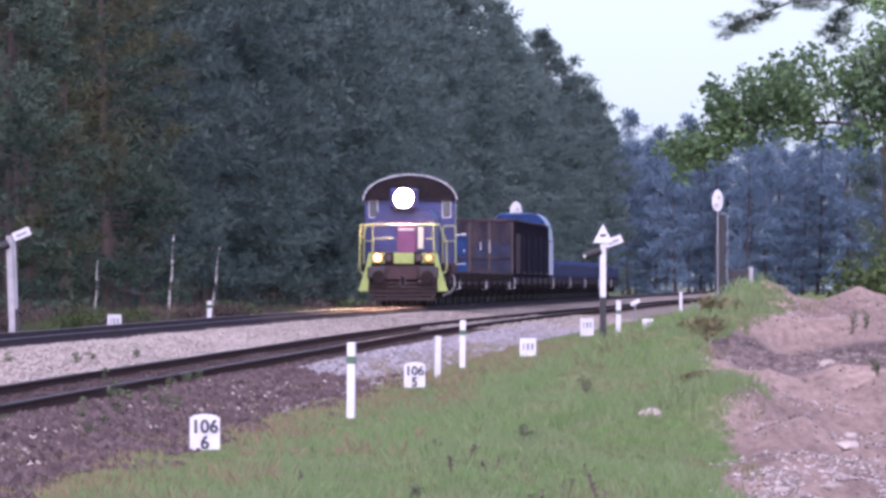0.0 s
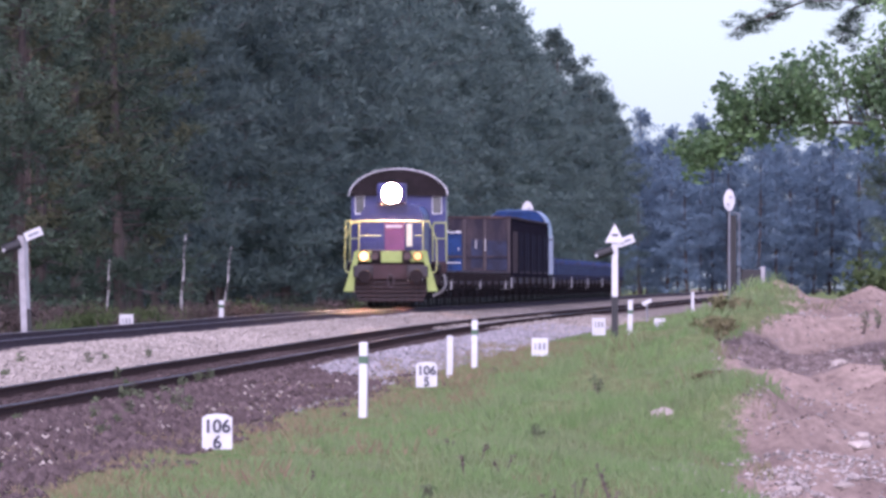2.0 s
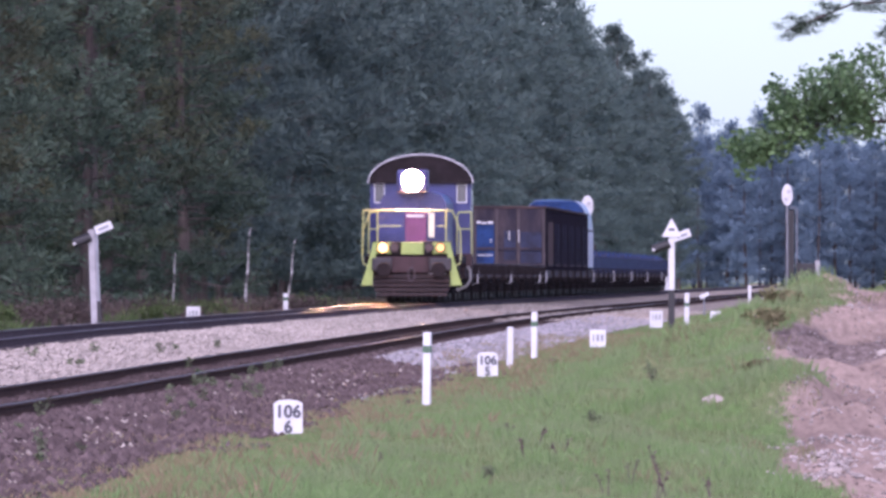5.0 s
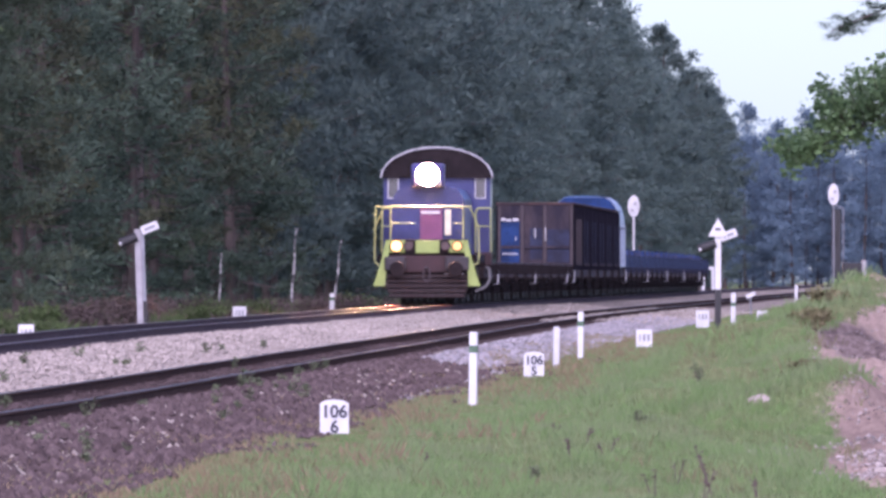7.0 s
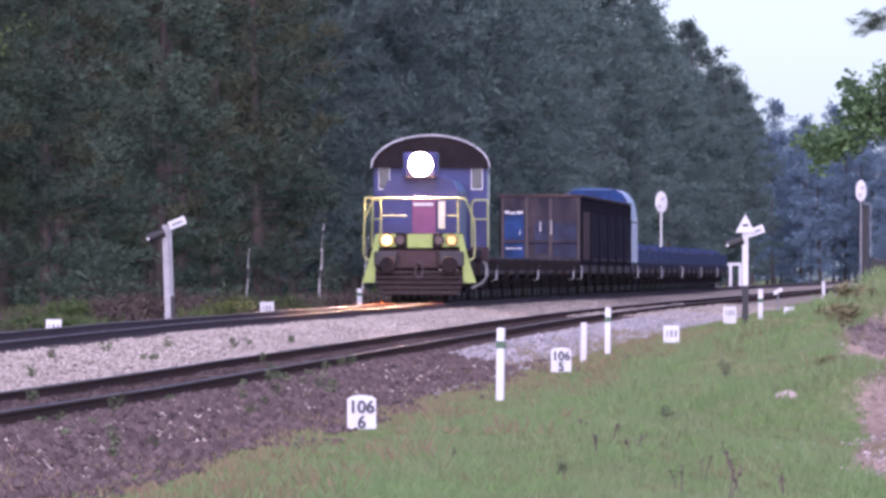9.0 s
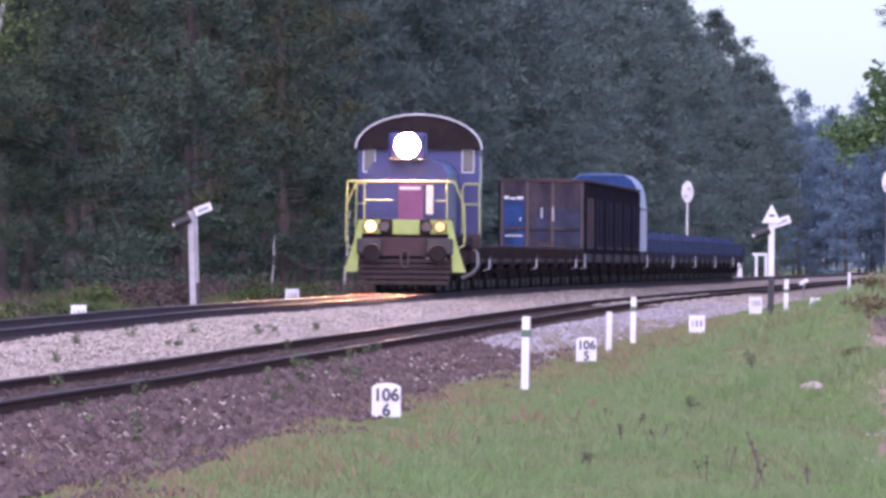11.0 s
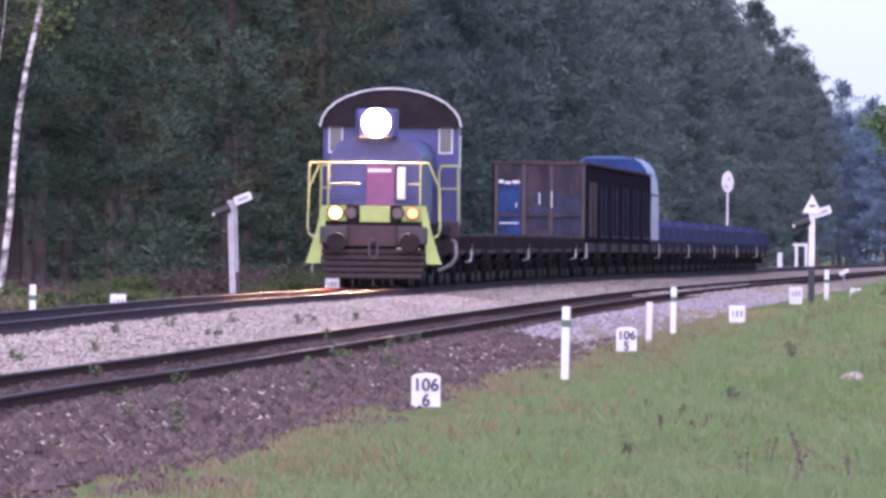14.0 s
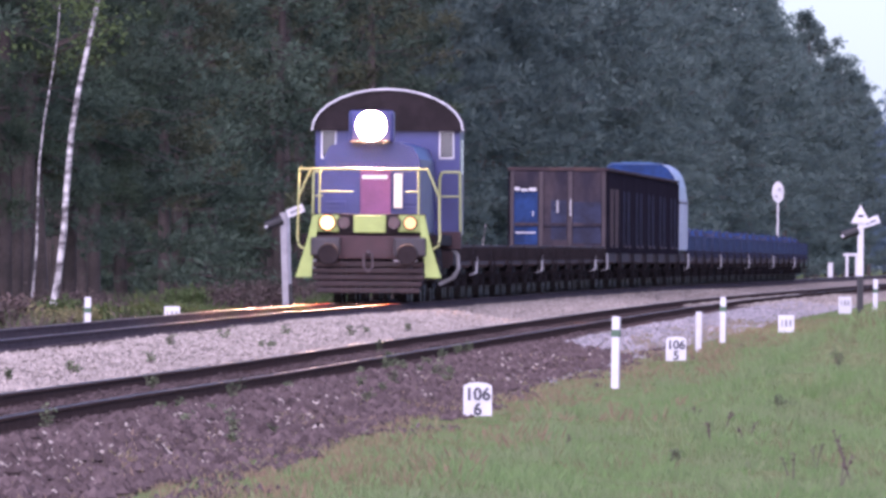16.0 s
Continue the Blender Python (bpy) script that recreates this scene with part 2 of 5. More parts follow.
def ground_material():
    m = bpy.data.materials.new("verge_soil")
    m.use_nodes = True
    nt = m.node_tree
    b = nt.nodes["Principled BSDF"]
    b.inputs["Roughness"].default_value = 1.0
    b.inputs["Specular IOR Level"].default_value = 0.0
    tc = nt.nodes.new("ShaderNodeTexCoord")
    mp = nt.nodes.new("ShaderNodeMapping")
    mp.inputs["Scale"].default_value = (1.0, 0.05, 1.0)
    nt.links.new(tc.outputs["Object"], mp.inputs["Vector"])
    n1 = nt.nodes.new("ShaderNodeTexNoise")
    n1.inputs["Scale"].default_value, n1.inputs["Detail"].default_value = 0.9, 6
    n2 = nt.nodes.new("ShaderNodeTexNoise")
    n2.inputs["Scale"].default_value, n2.inputs["Detail"].default_value = 9.0, 9
    n2.inputs["Roughness"].default_value = 0.7
    for n in (n1, n2):
        nt.links.new(mp.outputs[0], n.inputs["Vector"])
    at = nt.nodes.new("ShaderNodeAttribute")
    at.attribute_name = "cover"
    cols = []
    for src, c0, c1 in ((n1, (0.085, 0.130, 0.048), (0.120, 0.130, 0.062)), (n1, (0.150, 0.112, 0.094), (0.27, 0.205, 0.165)), (n2, (0.12, 0.104, 0.09), (0.21, 0.184, 0.158)), (n2, (0.030, 0.023, 0.021), (0.070, 0.053, 0.049)), (n2, (0.085, 0.066, 0.060), (0.165, 0.130, 0.115))):
        r = nt.nodes.new("ShaderNodeValToRGB")
        r.color_ramp.elements[0].color, r.color_ramp.elements[1].color = (*c0, 1), (*c1, 1)
        r.color_ramp.elements[0].position, r.color_ramp.elements[1].position = 0.35, 0.65
        nt.links.new(src.outputs["Fac"], r.inputs["Fac"])
        cols.append(r)
    sep = nt.nodes.new("ShaderNodeSeparateColor")
    nt.links.new(at.outputs["Color"], sep.inputs[0])
    prev = cols[0].outputs[0]
    for k, amount in enumerate((sep.outputs[0], sep.outputs[1], sep.outputs[2], at.outputs["Alpha"])):
        mx = nt.nodes.new("ShaderNodeMix")
        mx.data_type = "RGBA"
        # ragged border between covers
        ad = nt.nodes.new("ShaderNodeMath")
        ad.operation = "ADD"
        sb = nt.nodes.new("ShaderNodeMapRange")
        sb.inputs["To Min"].default_value, sb.inputs["To Max"].default_value = -0.6, 0.6
        nt.links.new(n2.outputs["Fac"], sb.inputs["Value"])
        nt.links.new(amount, ad.inputs[0])
        nt.links.new(sb.outputs[0], ad.inputs[1])
        st = nt.nodes.new("ShaderNodeMapRange")
        st.inputs["From Min"].default_value, st.inputs["From Max"].default_value = 0.4, 0.6
        nt.links.new(ad.outputs[0], st.inputs["Value"])
        nt.links.new(st.outputs[0], mx.inputs[0])
        nt.links.new(prev, mx.inputs[6])
        nt.links.new(cols[k + 1].outputs[0], mx.inputs[7])
        prev = mx.outputs[2]
    hv = nt.nodes.new("ShaderNodeHueSaturation")
    mr = nt.nodes.new("ShaderNodeMapRange")
    mr.inputs["To Min"].default_value, mr.inputs["To Max"].default_value = 0.15, 1.85
    nt.links.new(n2.outputs["Fac"], mr.inputs["Value"])
    nt.links.new(mr.outputs[0], hv.inputs["Value"])
    nt.links.new(prev, hv.inputs["Color"])
    nt.links.new(hv.outputs[0], b.inputs["Base Color"])
    bp = nt.nodes.new("ShaderNodeBump")
    bp.inputs["Strength"].default_value, bp.inputs["Distance"].default_value = 0.6, 0.04
    nt.links.new(n2.outputs["Fac"], bp.inputs["Height"])
    nt.links.new(bp.outputs[0], b.inputs["Normal"])
    return m


def soil_amount(x, d):
    """1 where the bank is bare sand, 0 where it is grown over."""
    s = x - (side_x(d) + 0.75)
    if s < 3.5 or d < 120 or d > 900:
        return 0.0
    edge = lerp_rows([(150, 9.8), (200, 9.6), (240, 8.9), (290, 8.4), (330, 8.8), (420, 10.0), (900, 14.0)], d)
    return smooth(edge - 0.8, edge + 0.8, s + 1.1 * noise.noise((x * 0.5, d * 0.04, 9.1)))


def stone_amount(x, d):
    s = x - (side_x(d) + 0.75)
    return smooth(-10.0, -9.0, s) * (1 - smooth(1.6, 2.3, s))


def dark_amount(x, d):
    """Old dark stones on the siding's shoulder, up to where fresh ballast begins."""
    s = x - (side_x(d) + 0.75)
    bed = smooth(-2.5, -2.1, s) * (1 - smooth(0.3, 0.7, s))
    shoulder = smooth(0.2, 0.6, s) * (1 - smooth(2.0, 2.9, s)) * (1 - smooth(335, 365, d + 8 * (s - 1)))
    return max(bed, shoulder)


def dug_amount(x, d):
    """Freshly dug darker soil in a strip across the sand."""
    v = d + 9 * noise.noise((x * 0.8, d * 0.05, 17.0))
    return smooth(276, 284, v) * (1 - smooth(300, 308, v)) * smooth(4.9, 6.0, x) * 0.9


def build_ground():
    svals = [-3000, -900, -300, -120, -60, -40, -28, -20, -16, -13, -11] + list(np.arange(-10, 14.01, 0.3)) + [15, 17, 20, 25, 35, 60, 150, 500, 1500, 4000]
    dvals = [-3000, -600, -150, -40, 0, 30, 60, 90, 120] + list(np.arange(140, 420, 2.5)) + list(np.arange(420, 700, 8)) + list(np.arange(700, 1400, 40)) + [1500, 1700, 2000, 2400, 3000, 4000, 5000]
    verts, cover = [], []
    for d in dvals:
        for s in svals:
            dd = max(-200, min(d, 3000))
            x = s + side_x(dd) + 0.75
            verts.append((x, d, ground_z(x, d)))
            cover.append((soil_amount(x, d), stone_amount(x, d), dark_amount(x, d), dug_amount(x, d)))
    n = len(svals)
    faces = [(j * n + i, j * n + i + 1, (j + 1) * n + i + 1, (j + 1) * n + i) for j in range(len(dvals) - 1) for i in range(n - 1)]
    ob = raw("ground", verts, faces, ground_material())
    a = ob.data.attributes.new("cover", "FLOAT_COLOR", "POINT")
    a.data.foreach_set("color", np.array(cover, dtype=np.float32).ravel())
    for p in ob.data.polygons:
        p.use_smooth = True
    tagged(ob, "grassy railway verge with bare sandy bank", "ground", kind="structure")


build_ground()

# ---- tracks ----
HEAD = [(0.036, 0.158), (0.033, 0.165), (0.026, 0.1695), (0.014, 0.172), (0.0, 0.1728)]
RAIL = [(-0.075, 0), (0.075, 0), (0.075, 0.012), (0.012, 0.03), (0.012, 0.125), (0.036, 0.135)] + HEAD + [(-x, z) for x, z in HEAD[-2::-1]] + [(-0.036, 0.135), (-0.012, 0.125), (-0.012, 0.03), (-0.075, 0.012)]


def build_rail(xf, level, off, parent, steel):
    ds = [40, 120] + list(range(150, 1000, 10)) + list(range(1000, 2601, 100))
    n = len(RAIL)
    verts, faces, mi = [], [], []
    for d in ds:
        w = 0.006 * noise.noise((d * 0.03, off, 2))
        for px, pz in RAIL:
            verts.append((xf(d) + off + px + w, d, level(d) - 0.172 + pz + w))
    for j in range(len(ds) - 1):
        for i in range(n):
            k = (i + 1) % n
            faces.append((j * n + i, j * n + k, (j + 1) * n + k, (j + 1) * n + i))
            mi.append(1 if 7 <= i <= 12 else 0)
    r = raw("rail", verts, faces, [steel, M["rail_top"]], parent, mi)
    r.data.polygons.foreach_set("use_smooth", [m == 1 for m in mi])
    return r


def build_track(xf, level, label, steel):
    t = new("railway_track")
    tagged(t, label, "track", group="parallel tracks")
    for off in (-0.753, 0.753):
        build_rail(xf, level, off, t, steel)
    bm = B()
    box(bm, -1.28, 1.28, -0.13, 0.13, -0.2, 0, 0.012)
    first = obj("sleeper", bm, M["sleeper"], t)
    d = 156.0
    first.location = (xf(d), d, level(d) - 0.176)
    first.rotation_euler.z = -math.atan(LEAN)
    k = 0
    while k < 280:
        d += 0.62 if d < 300 else 1.24
        o = first.copy()
        scene.collection.objects.link(o)
        o.parent = t
        o.location = (xf(d), d, level(d) - 0.176 + random.uniform(-0.012, 0.004))
        o.rotation_euler.z = -math.atan(LEAN) + random.uniform(-0.01, 0.01)
        k += 1
    return t


build_track(main_x, main_level, "main line rails with worn bright heads on pale ballast", M["rail_main"])
build_track(side_x, side_level, "rusty siding rails on old dark sleepers in ballast", M["rail"])

# ---- trees ----


def spikes(rng, centres, n, length, width, droop=0.0, flat=0.6):
    """Tufts of thin leaf blades round the centres."""
    verts, faces = [], []
    for c in centres:
        for _ in range(n):
            a = rng.uniform(0, 2 * math.pi)
            e = rng.uniform(-0.5, 1.0) * flat
            dv = Vector((math.cos(a) * math.cos(e), math.sin(a) * math.cos(e), math.sin(e) - droop))
            sd = Vector((-math.sin(a), math.cos(a), rng.uniform(-0.8, 0.8))).normalized() * width * rng.uniform(0.6, 1.3)
            o = Vector(c) + Vector((rng.uniform(-1, 1), rng.uniform(-1, 1), rng.uniform(-0.6, 0.6))) * length * 0.6
            p = o + dv * length * rng.uniform(0.6, 1.3)
            i = len(verts)
            verts += [o + sd, o - sd, p]
            faces.append((i, i + 1, i + 2))
    return verts, faces


def trunk_mesh(bm, pts, radii, seg=9):
    rings = []
    for p, r in zip(pts, radii):
        rings.append([bm.verts.new((p[0] + math.cos(k * 2 * math.pi / seg) * r, p[1] + math.sin(k * 2 * math.pi / seg) * r, p[2])) for k in range(seg)])
    for a, b in zip(rings, rings[1:]):
        for k in range(seg):
            bm.faces.new((a[k], a[(k + 1) % seg], b[(k + 1) % seg], b[k]))
    bm.faces.new(rings[-1])


def sprays(rng, clumps, n, length, width):
    """Pads of fine needles round the clumps, each pad a flattened, ragged tuft; a clump is a place and a radius."""
    gen = np.random.default_rng(rng.randrange(10 ** 6))
    c = np.repeat(np.array([tuple(p) for p, _ in clumps]), n, axis=0)
    rad = np.repeat(np.array([r for _, r in clumps]), n)[:, None]
    m = len(c)
    way = gen.normal(size=(m, 3))
    way /= np.linalg.norm(way, axis=1)[:, None]
    o = c + way * rad * (gen.random((m, 1)) ** 0.45) * (1.0, 1.0, 0.55)
    way = way * (1.0, 1.0, 0.8) + gen.normal(0, 0.55, (m, 3)) + (0, 0, 0.25)
    way /= np.linalg.norm(way, axis=1)[:, None]
    flank = np.cross(way, gen.normal(size=(m, 3)))
    flank /= np.linalg.norm(flank, axis=1)[:, None] + 1e-6
    flank *= width * gen.uniform(0.6, 1.3, (m, 1))
    verts = np.stack((o + flank, o - flank, o + way * length * gen.uniform(0.6, 1.4, (m, 1))), axis=1).reshape(-1, 3)
    return verts.tolist(), np.arange(3 * m).reshape(-1, 3).tolist()


def pine(seed, height, low, spread, foliage, label, blades=46, blade=0.2, wide=0.03, limbs=90, pad=0.42, droop=0.0):
    """A pine: whorls of limbs with twigs, each twig ending in a pad of needles."""
    rng = random.Random(seed)
    root = new("pine_tree")
    tagged(root, label, "tree", group="pine forest")
    bm = B()
    bend = rng.uniform(-0.5, 0.5), rng.uniform(-0.5, 0.5)
    axis = lambda h: Vector((bend[0] * math.sin(h / height * 2.5), bend[1] * math.sin(h / height * 2), h))
    hs = [-0.4 + (height + 0.2) * k / 9 for k in range(10)]
    trunk_mesh(bm, [axis(h) for h in hs], [0.21 * (1 - 0.93 * k / 9) + 0.015 for k in range(10)])
    clumps = []
    for k in range(limbs):
        rel = ((k + rng.random()) / limbs) ** 0.9
        h = low + (height - low) * rel
        reach = spread * (0.5 + 0.5 * math.sin(math.pi * min(1, 0.15 + rel * 0.7))) * rng.uniform(0.45, 1.1) * math.sqrt(max(0.04, 1 - rel ** 3)) * 0.92
        a = rng.uniform(0, 2 * math.pi)
        rise = rng.uniform(-0.35, 0.25) + 0.45 * rel - droop
        p0 = axis(h)
        flat_way = Vector((math.cos(a), math.sin(a), 0))
        p1 = p0 + (flat_way + Vector((0, 0, rise))) * reach * 0.6
        p2 = p1 + (flat_way + Vector((0, 0, rise + rng.uniform(0.0, 0.5) - droop))) * reach * 0.4
        rod(bm, p0, p1, 0.045 * (1.1 - rel), 0.025, seg=3)
        rod(bm, p1, p2, 0.025, 0.01, seg=3)
        for j in range(max(2, int(reach * 1.9))):
            f = 0.25 + 0.75 * rng.random() ** 0.7
            c = p0.lerp(p1, f / 0.6) if f < 0.6 else p1.lerp(p2, (f - 0.6) / 0.4)
            out = rng.gauss(0, 0.3) * reach * 0.5
            c = c + Vector((-math.sin(a) * out, math.cos(a) * out, rng.uniform(-0.15, 0.3)))
            clumps.append((c, pad * rng.uniform(0.55, 1.25)))
    for j in range(9):
        clumps.append((axis(height - 0.2 - 0.16 * j) + Vector((rng.gauss(0, 0.06 * j + 0.05), rng.gauss(0, 0.06 * j + 0.05), 0)), pad * 0.6))
    part("trunk", bm, M["bark"], root, smooth_shade=True)
    v, f = sprays(rng, clumps, blades, blade, wide)
    raw("crown", v, f, foliage, root)
    return root


def plant(proto, x, d, scale=1.0, turn=0.0, sink=0.0):
    proto["n"] = proto.get("n", 0) + 1
    m = pose(x, d, ground_z(x, d) - sink, 0, 0, turn)
    ob = proto if proto["n"] == 1 else copy_thing(proto, m)
    ob.matrix_basis = m @ Matrix.Diagonal((scale, scale, scale, 1))
    return ob


NEAR = [pine(61 + k, h, lo, sp, M[mm], lb, blades=120, blade=0.17, wide=0.024, limbs=84, pad=0.5, droop=dr) for k, (h, lo, sp, mm, dr, lb) in enumerate((
    (20.0, 2.6, 3.0, "needles", 0.12, "tall dark green pine with drooping lower branches"),
    (21.0, 3.6, 2.8, "needles_olive", 0.05, "tall olive green pine with a bare lower trunk"),
    (18.0, 1.8, 3.2, "needles_cool", 0.2, "broad grey-green pine at the forest edge")))]
PINES = [pine(11 + k, h, lo, sp, M[mm], lb, blades=46, blade=0.23, wide=0.04, limbs=84, pad=0.5) for k, (h, lo, sp, mm, lb) in enumerate((
    (20.0, 0.8, 3.5, "needles", "tall dark green pine with branches low on its trunk"),
    (19.0, 2.2, 3.3, "needles_olive", "tall olive green pine with thinning lower branches"),
    (17.0, 0.5, 3.8, "needles_cool", "broad grey-green pine at the forest edge"),
    (21.0, 2.0, 3.4, "needles", "tall dark green pine in dense woodland")))]
# farthest pines, with aerial haze painted into their needles
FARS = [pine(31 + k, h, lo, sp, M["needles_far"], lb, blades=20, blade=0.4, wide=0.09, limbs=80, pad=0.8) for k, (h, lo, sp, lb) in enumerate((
    (19.5, 0.6, 4.2, "distant pine in the forest wall, painted haze blue"),
    (18.0, 0.4, 4.4, "distant pine with full branches, painted haze blue"),
    (20.5, 0.8, 3.8, "distant slender pine, painted haze blue")))]

# pines between near and far, their green paled by painted haze
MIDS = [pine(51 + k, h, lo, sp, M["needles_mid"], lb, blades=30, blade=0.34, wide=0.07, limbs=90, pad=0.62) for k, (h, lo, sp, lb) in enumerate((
    (20.5, 0.7, 4.6, "tall pine further along the forest edge, paled with painted haze"),
    (19.0, 0.5, 4.9, "broad pine further along the forest edge, paled with painted haze")))]

DEEP = [pine(71, 19.0, 1.2, 3.6, M["needles"], "dark pine standing deep in the woodland", blades=18, blade=0.42, wide=0.09, limbs=70, pad=0.6)]


def forest():
    rng = random.Random(5)
    for row, (off, step) in enumerate(((-12.5, 10.0), (-16.5, 12.0))):
        d = 470.0 + row * 4
        while d < 1050:
            x = main_x(d) + off + rng.uniform(-1.6, 1.2)
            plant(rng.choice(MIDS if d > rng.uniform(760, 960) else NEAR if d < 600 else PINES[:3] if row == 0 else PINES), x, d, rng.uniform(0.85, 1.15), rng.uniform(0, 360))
            d += step * rng.choice((0.45, 0.6, 1.0, 1.6)) * rng.uniform(0.8, 1.2) * (1 + (d - 470) / 850)
    d = 480.0
    while d < 1100:
        plant(DEEP[0], main_x(d) - 21.5 + rng.uniform(-1.5, 1.5), d, rng.uniform(0.95, 1.15), rng.uniform(0, 360))
        d += rng.uniform(10, 18)
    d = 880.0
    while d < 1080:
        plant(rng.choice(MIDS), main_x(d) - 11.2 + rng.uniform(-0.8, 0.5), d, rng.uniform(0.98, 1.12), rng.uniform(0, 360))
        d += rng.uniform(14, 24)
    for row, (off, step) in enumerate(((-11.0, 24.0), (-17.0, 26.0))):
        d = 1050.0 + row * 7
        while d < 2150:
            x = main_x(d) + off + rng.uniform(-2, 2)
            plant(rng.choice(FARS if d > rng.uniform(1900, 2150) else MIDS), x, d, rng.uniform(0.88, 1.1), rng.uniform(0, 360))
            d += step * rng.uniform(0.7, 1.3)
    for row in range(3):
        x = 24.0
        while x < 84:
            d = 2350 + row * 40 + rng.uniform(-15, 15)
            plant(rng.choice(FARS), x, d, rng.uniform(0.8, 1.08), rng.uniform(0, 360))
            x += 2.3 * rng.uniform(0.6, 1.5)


forest()


# ---- posts, boards and signals ----
def flat_text(body, size, m, parent, material, name="lettering"):
    cu = bpy.data.curves.new(name, "FONT")
    cu.body, cu.size, cu.align_x, cu.align_y, cu.extrude, cu.offset = body, size, "CENTER", "CENTER", 0.003, 0.006
    tmp = bpy.data.objects.new(name, cu)
    scene.collection.objects.link(tmp)
    me = bpy.data.meshes.new_from_object(tmp.evaluated_get(bpy.context.evaluated_depsgraph_get()))
    bpy.data.objects.remove(tmp)
    me.materials.clear()
    me.materials.append(material)
    ob = new(name, me)
    ob.parent = parent
    ob.matrix_basis = m
    return ob


def marker(x, d, top, w, upper, lower, label, z0=None, arch=True):
    """A concrete distance stone with rounded shoulders."""
    root = new("distance_marker")
    g = ground_z(x, d)
    root.matrix_basis = pose(x, d, g, 0, 0, random.uniform(-3, 3))
    h = top - g
    o = [(-w / 2, -0.3), (w / 2, -0.3), (w / 2, h - 0.045), (w * 0.33, h - 0.012), (0, h), (-w * 0.33, h - 0.012), (-w / 2, h - 0.045)] if arch else [(-w / 2, -0.3), (w / 2, -0.3), (w / 2, h), (-w / 2, h)]
    bm = B()
    prism(bm, o, -0.06, 0.06)
    part("stone", bm, M["white"], root)
    if upper:
        flat_text(upper, w * 0.6, pose(0, -0.066, h - w * 0.44, 90), root, M["lettering"])
    if lower:
        flat_text(lower, w * 0.6, pose(0, -0.066, h - w * 0.97, 90), root, M["lettering"])
    tagged(root, label, "marker", group="distance markers")
    return root


def post(x, d, top, r, band, label):
    root = new("marker_post")
    g = ground_z(x, d)
    root.matrix_basis = pose(x, d, g, random.uniform(-1, 1), random.uniform(-1, 1), random.uniform(-10, 10))
    h = top - g
    bm = B()
    box(bm, -r, r, -r, r, -0.3, h, 0.012)
    part("shaft", bm, M["white"], root)
    if band:
        bm = B()
        box(bm, -r - 0.004, r + 0.004, -r - 0.004, r + 0.004, h - band - 0.1, h - band, 0.004)
        part("band", bm, M["green_band"], root, "dark green painted band")
    tagged(root, label, "post", group="track posts")
    return root


marker(-1.24, 233, -0.068, 0.33, "106", "6", "white concrete distance stone lettered 106 over 6")
marker(1.48, 330, -0.05, 0.33, "106", "5", "white concrete distance stone lettered 106 over 5")
for bx, bd, btop, bw, blab in ((4.2, 424, -0.10, 0.33, "white concrete distance stone with worn lettering in grass"), (6.9, 540, -0.10, 0.34, "shaded white distance stone with worn lettering"),
                               (8.8, 560, -0.18, 0.3, "small white distance stone beside the siding"), (-8.6, 420, 0.02, 0.32, "white distance stone beyond the main line"),
                               (-5.4, 541, 0.0, 0.36, "white distance stone half hidden by ballast")):
    mk = marker(bx, bd, btop, bw, None, None, blab, arch=False)
    hh = btop - mk.location.z
    for k, (cx, ww) in enumerate(((-0.09, 0.03), (0.0, 0.05), (0.09, 0.05))):
        bm = B()
        box(bm, cx - ww / 2, cx + ww / 2, -0.066, -0.058, hh - 0.24, hh - 0.10)
        part("lettering_bar", bm, M["steel"], mk)
post(0.41, 275, 0.515, 0.055, 0.18, "white square concrete post with a green band")
post(2.63, 388, 0.395, 0.055, 0.18, "white square concrete post with a green band")
post(1.95, 350, 0.27, 0.05, 0, "weathered pinkish white concrete post")
post(7.42, 520, 0.42, 0.06, 0.25, "white concrete post with a dark band")
post(-3.37, 619, 0.15, 0.07, 0.12, "white post with a dark band beyond the tracks")
post(-9.5, 385, 0.33, 0.06, 0.2, "white post with a grey band among weeds")
post(13.9, 800, 0.0, 0.06, 0, "small far white post")


